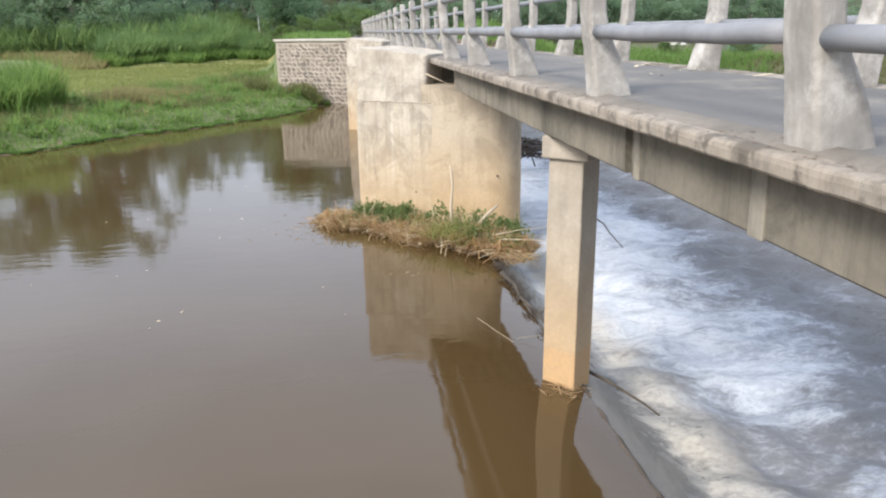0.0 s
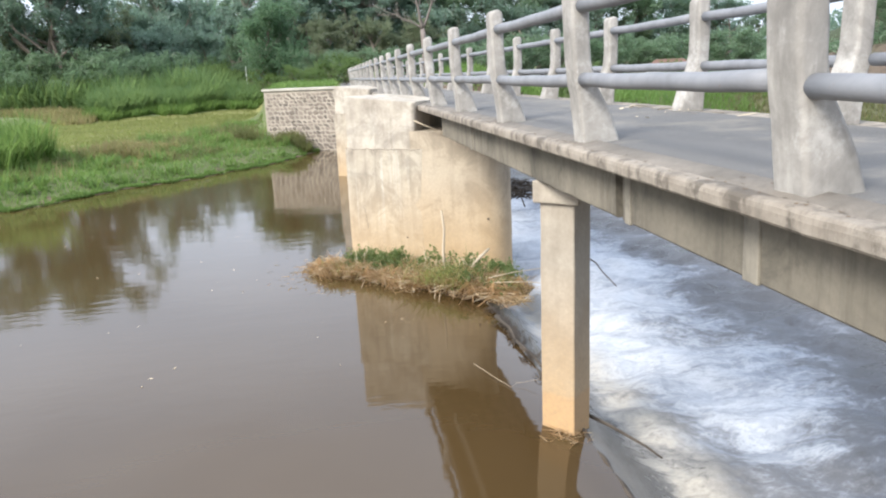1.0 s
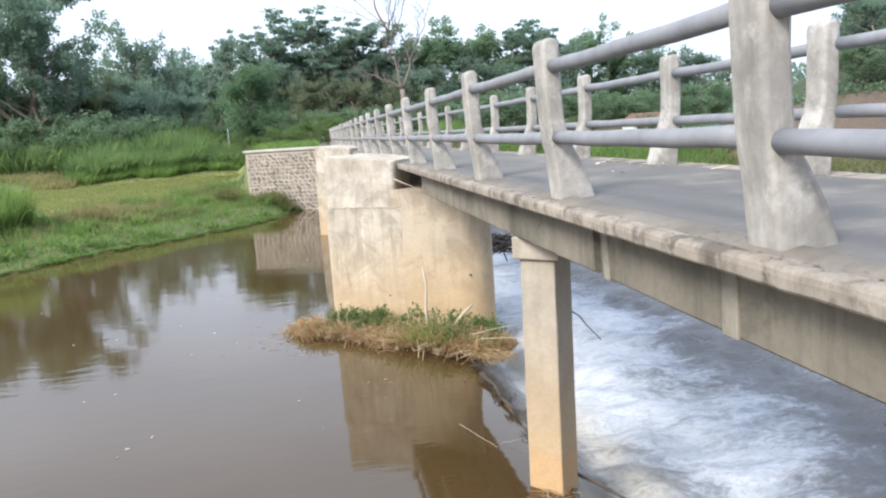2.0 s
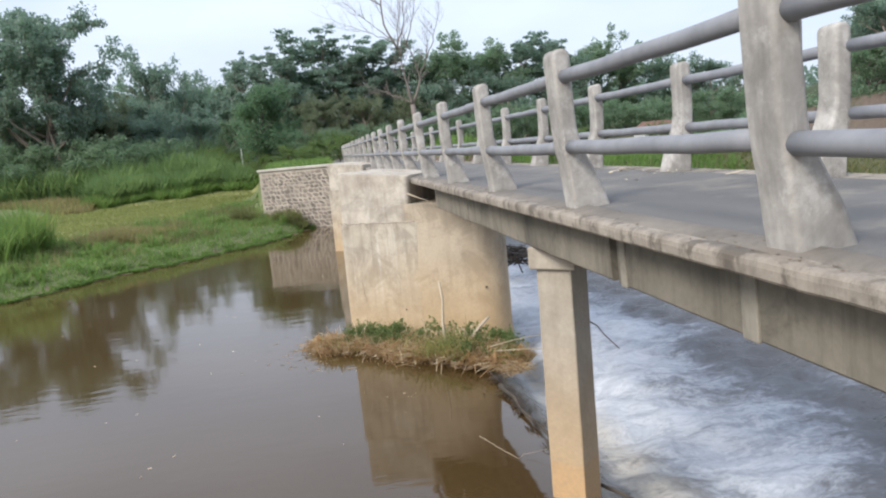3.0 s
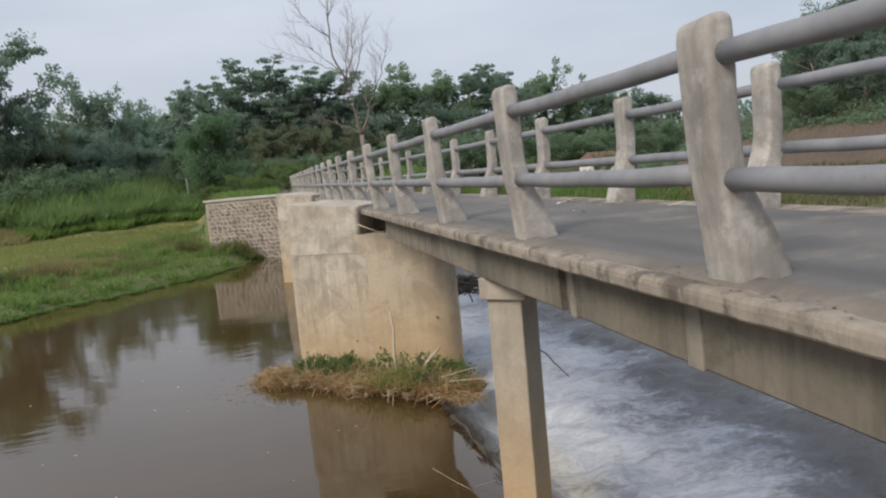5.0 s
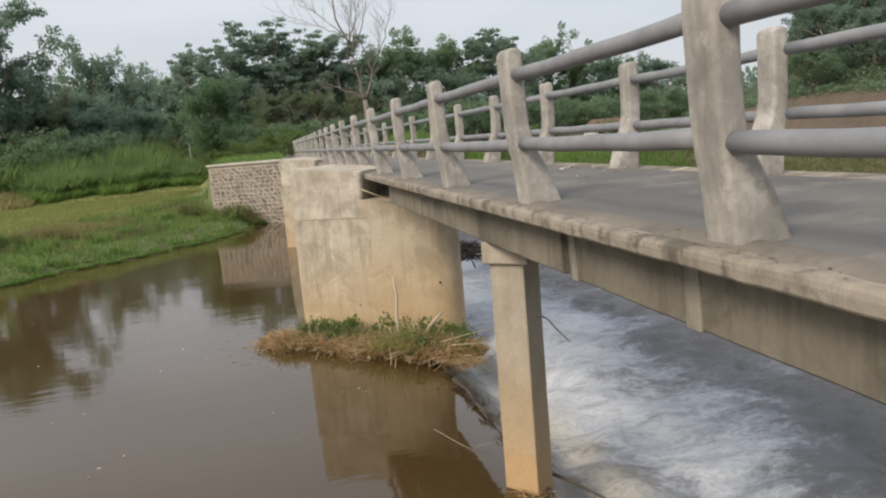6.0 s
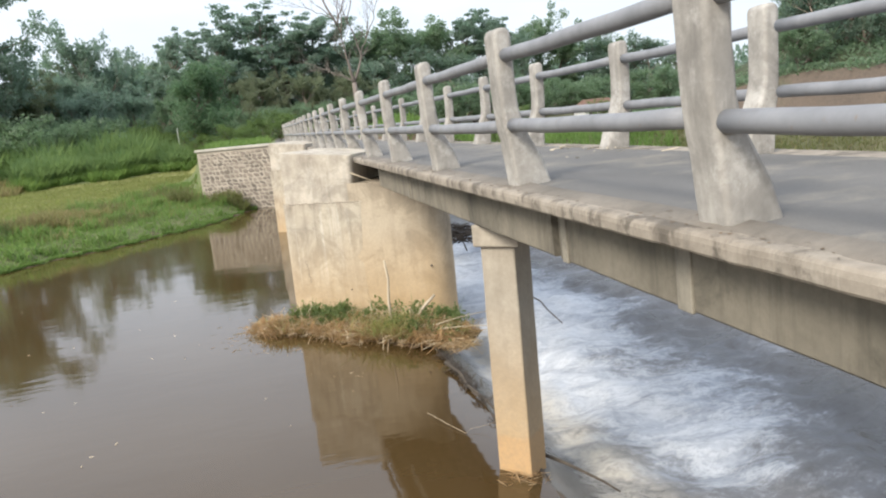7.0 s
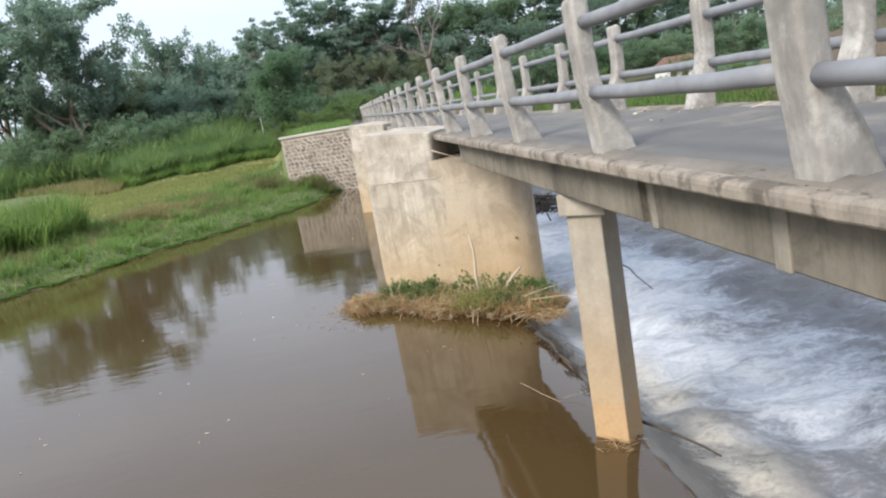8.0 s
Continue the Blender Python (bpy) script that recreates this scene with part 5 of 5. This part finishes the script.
def plant_trees():
    first = {}
    specs = {
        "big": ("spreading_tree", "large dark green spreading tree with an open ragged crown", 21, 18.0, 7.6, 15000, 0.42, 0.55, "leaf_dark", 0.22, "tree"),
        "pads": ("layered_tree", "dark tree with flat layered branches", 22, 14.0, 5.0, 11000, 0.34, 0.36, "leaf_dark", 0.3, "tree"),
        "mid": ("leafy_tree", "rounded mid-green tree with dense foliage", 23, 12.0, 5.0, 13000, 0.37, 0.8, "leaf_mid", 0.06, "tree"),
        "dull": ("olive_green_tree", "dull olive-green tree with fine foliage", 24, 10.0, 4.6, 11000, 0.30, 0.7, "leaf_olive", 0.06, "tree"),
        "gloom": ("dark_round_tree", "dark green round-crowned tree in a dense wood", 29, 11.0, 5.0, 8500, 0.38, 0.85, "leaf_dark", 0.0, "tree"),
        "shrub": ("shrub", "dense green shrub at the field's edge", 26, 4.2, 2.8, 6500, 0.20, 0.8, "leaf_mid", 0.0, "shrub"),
        "fresh": ("bright_shrub", "bright fresh green shrub in the open", 28, 3.8, 2.3, 5500, 0.18, 0.8, "leaf_fresh", 0.0, "shrub")}

    def put(kind, ratio, y, top, turn, wide=1.0):
        """One tree on the sight line x / y = ratio whose top rises by that much for each metre of distance."""
        name, label, seed, height, spread, leaves, size, flat, leaf, clear, category = specs[kind]
        ratio, top = ratio - 0.0244 * top, top + 0.0244 * ratio
        x = ratio * y
        k = (EYE[2] + top * y - float(ground_height(x, y))) / height
        if kind not in first:
            first[kind] = tree(name, label, seed, height, spread, leaves, size, flat, leaf, (0, 0, -60), category, clear)
            ob = first[kind]
            ob.matrix_basis = Matrix.Translation(gz(x, y)) @ Matrix.Rotation(turn, 4, "Z") @ Matrix.Diagonal((k * wide, k * wide, k, 1))
            return ob
        z = float(ground_height(x, y))
        source = first[kind]
        return copy_thing(source, Matrix.Translation((x, y, z)) @ Matrix.Rotation(turn, 4, "Z") @ Matrix.Diagonal((k * wide / source.scale.x, k * wide / source.scale.y, k / source.scale.z, 1)))

    # kind, sight line, distance, top, turn, width
    for row in (
            ("big", -0.326, 72, 0.226, 2.0, 0.92), ("big", -0.400, 74, 0.222, 3.6, 0.80), ("big", -0.318, 71, 0.178, 4.9, 0.75), ("dull", -0.262, 77, 0.120, 1.3, 0.8), ("dull", -0.352, 77, 0.105, 4.3, 0.8),
            ("mid", -0.20, 125, 0.124, 1.1, 0.9), ("gloom", -0.186, 98, 0.166, 1.2, 0.58), ("gloom", -0.205, 100, 0.130, 3.2, 0.7), ("gloom", -0.160, 100, 0.130, 5.0, 0.7), ("mid", -0.178, 102, 0.118, 4.2, 0.8), ("mid", -0.142, 128, 0.124, 3.0, 0.9), ("mid", -0.119, 120, 0.122, 0.9, 0.8), ("gloom", -0.19, 80, 0.085, 0.2, 1.0), ("gloom", -0.145, 84, 0.08, 1.9, 1.0),
            ("pads", -0.086, 82, 0.150, 2.6, 0.75), ("pads", -0.035, 76, 0.152, 4.4, 0.95), ("gloom", -0.105, 88, 0.09, 3.5, 1.0), ("gloom", -0.06, 80, 0.10, 5.3, 1.0),
            ("pads", 0.035, 80, 0.170, 0.6, 1.15), ("pads", 0.085, 82, 0.155, 3.2, 1.0), ("gloom", 0.0, 82, 0.125, 1.4, 1.1), ("gloom", 0.055, 84, 0.13, 2.4, 1.1),
            ("gloom", 0.115, 84, 0.125, 4.0, 1.1), ("mid", 0.155, 86, 0.137, 2.0, 1.0), ("mid", 0.205, 86, 0.137, 3.6, 1.0), ("gloom", 0.18, 80, 0.10, 5.8, 1.1),
            ("mid", 0.255, 84, 0.141, 0.5, 0.95), ("pads", 0.305, 84, 0.138, 1.4, 0.9), ("gloom", 0.28, 80, 0.095, 0.9, 1.1), ("pads", 0.345, 84, 0.136, 5.2, 0.9),
            ("mid", 0.392, 82, 0.132, 2.2, 0.75), ("gloom", 0.37, 80, 0.10, 2.9, 1.0), ("mid", 0.44, 82, 0.105, 1.9, 0.9), ("gloom", 0.485, 82, 0.095, 4.5, 1.0),
            ("mid", 0.53, 82, 0.090, 0.3, 0.9), ("gloom", 0.575, 80, 0.085, 1.7, 1.0), ("mid", 0.63, 78, 0.062, 3.1, 0.9), ("mid", 0.70, 74, 0.055, 5.6, 0.9),
            ("gloom", -0.245, 80, 0.095, 2.2, 0.9), ("gloom", -0.222, 92, 0.116, 2.0, 0.8), ("fresh", 0.012, 46, 0.026, 3.0, 1.0), ("fresh", -0.012, 44, 0.016, 0.3, 1.0), ("fresh", 0.032, 52, 0.034, 1.3, 1.1), ("gloom", -0.30, 84, 0.07, 4.2, 1.2), ("gloom", -0.37, 84, 0.08, 0.4, 0.9), ("shrub", -0.46, 82, 0.028, 1.5, 1.2), ("shrub", -0.52, 82, 0.03, 0.2, 1.2), ("shrub", -0.60, 82, 0.03, 3.2, 1.2),
            ("dull", 0.015, 72, 0.085, 0.3, 0.9), ("dull", 0.075, 72, 0.080, 2.2, 0.9), ("dull", 0.13, 74, 0.075, 5.0, 0.9), ("dull", -0.015, 76, 0.095, 4.1, 0.8),
            ("mid", -0.105, 76, 0.078, 3.3, 0.8), ("fresh", -0.155, 74, 0.040, 0.4, 1.1), ("shrub", -0.28, 74, 0.060, 0.9, 1.3), ("shrub", -0.335, 75, 0.065, 2.7, 1.3), ("shrub", -0.40, 75, 0.065, 5.7, 1.3), ("shrub", -0.23, 74, 0.055, 4.4, 1.3), ("shrub", -0.296, 70, 0.062, 2.0, 1.3), ("shrub", -0.262, 70, 0.050, 5.0, 1.2), ("shrub", -0.36, 70, 0.064, 3.3, 1.3), ("shrub", -0.185, 74, 0.050, 3.7, 1.2), ("gloom", -0.22, 78, 0.085, 4.9, 1.0), ("gloom", -0.34, 78, 0.11, 1.2, 1.0), ("gloom", -0.275, 78, 0.10, 3.3, 1.0), ("fresh", -0.070, 49, 0.018, 1.0, 1.1), ("fresh", -0.035, 47, 0.022, 2.0, 1.0), ("fresh", -0.058, 46, 0.008, 4.0, 1.0), ("fresh", -0.015, 48, 0.020, 5.5, 1.0), ("fresh", -0.118, 73, 0.030, 1.6, 1.1), ("shrub", -0.205, 76, 0.045, 1.0, 1.2),
            ("shrub", -0.255, 77, 0.050, 2.2, 1.2), ("shrub", -0.31, 78, 0.048, 3.1, 1.2), ("shrub", -0.37, 79, 0.05, 4.6, 1.2), ("shrub", -0.05, 72, 0.045, 5.4, 1.1),
            ("shrub", -0.015, 70, 0.040, 0.8, 1.1), ("shrub", 0.035, 68, 0.040, 2.4, 1.1), ("shrub", 0.09, 68, 0.038, 3.8, 1.1), ("shrub", 0.15, 70, 0.040, 4.9, 1.1),
            ("shrub", 0.21, 70, 0.045, 5.9, 1.2), ("shrub", 0.27, 70, 0.045, 0.6, 1.2), ("shrub", 0.33, 70, 0.045, 1.5, 1.2), ("shrub", 0.40, 70, 0.040, 3.0, 1.2),
            ("shrub", 0.46, 70, 0.030, 4.2, 1.2), ("shrub", 0.52, 68, 0.035, 2.0, 1.2), ("fresh", 0.37, 52, 0.0, 4.9, 1.0), ("fresh", 0.50, 50, -0.005, 0.6, 1.0), ("fresh", 0.335, 33, -0.020, 1.7, 1.0), ("fresh", 0.46, 34, -0.028, 3.9, 1.1), ("fresh", 0.575, 33, -0.030, 5.2, 1.1),
            ("shrub", 0.60, 66, 0.035, 0.5, 1.2), ("fresh", 0.84, 40, 0.115, 3.0, 1.1), ("shrub", 0.90, 44, 0.15, 4.2, 1.1), ("mid", 0.97, 48, 0.20, 2.9, 0.9),
            ("mid", 1.04, 50, 0.21, 0.5, 0.9), ("shrub", 0.85, 44, 0.13, 2.0, 1.0), ("shrub", 0.93, 40, 0.12, 0.1, 1.0), ("fresh", 0.98, 38, 0.11, 1.2, 1.1),
            ("mid", 0.87, 52, 0.16, 4.9, 0.8), ("shrub", 1.05, 38, 0.12, 1.8, 1.1), ("mid", 1.14, 46, 0.2, 3.4, 0.9), ("shrub", 1.12, 36, 0.12, 1.4, 1.1),
            ("gloom", 0.868, 31.5, 0.150, 1.0, 0.95), ("gloom", 0.935, 32.5, 0.212, 2.2, 0.85), ("mid", 0.990, 33, 0.205, 0.7, 0.8), ("gloom", 0.905, 33, 0.125, 4.1, 0.9), ("gloom", 0.98, 31, 0.14, 5.2, 0.9), ("mid", 1.06, 33, 0.205, 3.9, 0.8), ("shrub", 0.845, 31, 0.085, 2.9, 1.1)):
        put(*row)
    tree("young_tree", "small fresh green tree with a full rounded crown", 33, 6.1, 2.5, 12000, 0.21, 0.95, "leaf_young", gz(-3.2, 50.5), clear=0.0, clump=0.36)


plant_trees()


def bare_tree():
    """A leafless tree: a trunk that forks high into long crooked rising limbs."""
    rng = random.Random(43)
    x, y, z = gz(7.72, 56.0)
    ob = empty("bare_tree", "tall leafless tree with pale forked branches", "tree", at=(x, y, z))
    fork = Vector((-0.05, 0, 6.35 - z))
    wood = Soup()
    wood.tube([(0.12, 0, -0.3), (0.05, 0, fork.z * 0.4), (0.0, 0.05, fork.z * 0.75), tuple(fork)], [0.28, 0.23, 0.20, 0.18], 9)
    link_part("trunk", wood.mesh("trunk", M["bare_bark"], True), ob)
    # each limb: the limb it grows from, how far along, lean to the side in degrees, change of lean, length, thickness
    limbs = [(None, 0, -8, -6, 4.3, 0.15), (0, 1.0, -20, 40, 8.0, 0.10), (1, 0.42, -52, 20, 4.3, 0.055), (0, 0.86, 10, -38, 3.6, 0.06),
             (0, 1.0, 22, -12, 4.9, 0.065), (0, 0.92, 6, 4, 4.8, 0.055), (None, 0, 30, -62, 4.8, 0.12), (6, 1.0, 20, -8, 4.2, 0.06),
             (6, 0.42, 30, -34, 4.2, 0.06), (8, 0.36, 34, -30, 4.6, 0.055), (None, 0, -58, -4, 4.1, 0.085), (1, 0.10, -54, 16, 5.0, 0.05),
             (1, 0.08, -70, 12, 5.0, 0.04), (None, 0, -50, -24, 2.2, 0.04), (6, 0.95, -12, 22, 3.6, 0.04), (1, 0.55, 14, -10, 3.2, 0.04)]
    paths = []
    for parent, along, lean, curl, length, r in limbs:
        if parent is None:
            q = fork.copy()
        else:
            way = paths[parent]
            k = min(int(along * (len(way) - 1)), len(way) - 2)
            q = way[k].lerp(way[k + 1], along * (len(way) - 1) - k)
        n = 12
        depth = rng.uniform(-0.28, 0.28)
        way, tips, twigs = [q.copy()], [], Soup()
        for k in range(n):
            a = radians(lean + curl * k / (n - 1) + rng.gauss(0, 9))
            q = q + Vector((math.sin(a), depth + rng.gauss(0, 0.06), math.cos(a))).normalized() * (length / n)
            way.append(q.copy())
            if k >= 3:
                for _ in range(rng.choice((1, 1, 2))):
                    b = a + radians(rng.choice((-1, 1)) * rng.uniform(18, 46))
                    limb(twigs, q, (math.sin(b), rng.gauss(0, 0.45), math.cos(b)), length * rng.uniform(0.15, 0.34), r * 0.24 * (1.1 - 0.6 * k / n) + 0.006, rng, tips, 1, -0.02)
        twigs.tube([tuple(p) for p in way], [max(0.012, 0.86 * r * (1 - 0.85 * k / n)) for k in range(n + 1)], 6)
        paths.append(way)
        link_part("branch", twigs.mesh("branch", M["bare_bark"], True), ob, "bare crooked branch with fine twigs")
    return ob


bare_tree()


def far_woods():
    rng = random.Random(17)
    s = Soup()
    for k in range(330):
        x = rng.uniform(-190, 190)
        y = rng.uniform(105, 150)
        top = rng.uniform(7, 11)
        w = rng.uniform(4, 8)
        for _ in range(150):
            o = Vector((rng.gauss(0, 0.42), rng.gauss(0, 0.42), rng.uniform(0, 1)))
            s.leaf((x + o.x * w * (1.1 - 0.5 * o.z), y + o.y * w, 0.5 + o.z * top), 1.3, rng)
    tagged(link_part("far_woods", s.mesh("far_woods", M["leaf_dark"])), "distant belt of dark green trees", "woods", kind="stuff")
    h = Soup()
    pts = scatter(90000, 18, 78, 20, 86, lambda x, y: ((x - 24.5) * 0.66 + (y - 28.5) * 0.75 > 1.3) & (x / y > 0.55) & (x / y < 1.25), rng)
    for x, y, z in pts:
        h.leaf((x, y, z + rng.uniform(0, 0.55) * (0.6 + noise.noise(Vector((x * 0.5, y * 0.5, 0))))), 0.24, rng)
    tagged(link_part("hillside_scrub", h.mesh("hillside_scrub", M["leaf_mid"])), "green creepers and scrub covering the hillside", "scrub", kind="stuff")


far_woods()


# ---------------------------------------------------------------- small far things
def house():
    x, y, z = gz(29.4, 60.0)
    z -= 0.35
    ob = empty("shed", "small white shed with a brown tile roof among shrubs", "shed", at=(x, y, z))
    ob.scale = (0.62, 0.62, 0.62)
    wall = part("wall", block(-2.6, 2.6, -1.8, 1.8, -0.5, 2.3, 0.02), M["white_paint"], ob)
    bm = bmesh.new()
    pts = [(-3.1, -2.3, 2.2), (3.1, -2.3, 2.2), (3.1, 2.3, 2.2), (-3.1, 2.3, 2.2), (-2.0, 0, 3.6), (2.0, 0, 3.6)]
    vs = [bm.verts.new(p) for p in pts]
    for f in ((0, 1, 5, 4), (1, 2, 5), (2, 3, 4, 5), (3, 0, 4), (3, 2, 1, 0)):
        bm.faces.new([vs[i] for i in f])
    part("roof", bm, M["tiles"], ob, "hipped brown tile roof")
    part("door", block(-0.45, 0.45, -1.83, -1.79, 0.0, 1.95, 0.01), M["bark"], wall, "plain wooden door")
    for dx in (-1.6, 1.6):
        part("window", block(dx - 0.4, dx + 0.4, -1.83, -1.79, 0.9, 1.8, 0.01), M["wet_wood"], wall, "dark window opening")


house()
pole = part("marker_pole", block(-0.016, 0.016, -0.016, 0.016, 0, 3.3, 0.006), M["white_paint"], at=Matrix.Translation(gz(-6.45, 66.0)))
tagged(pole, "slim white-painted pole in the grass", "pole")

make_wing_wall()
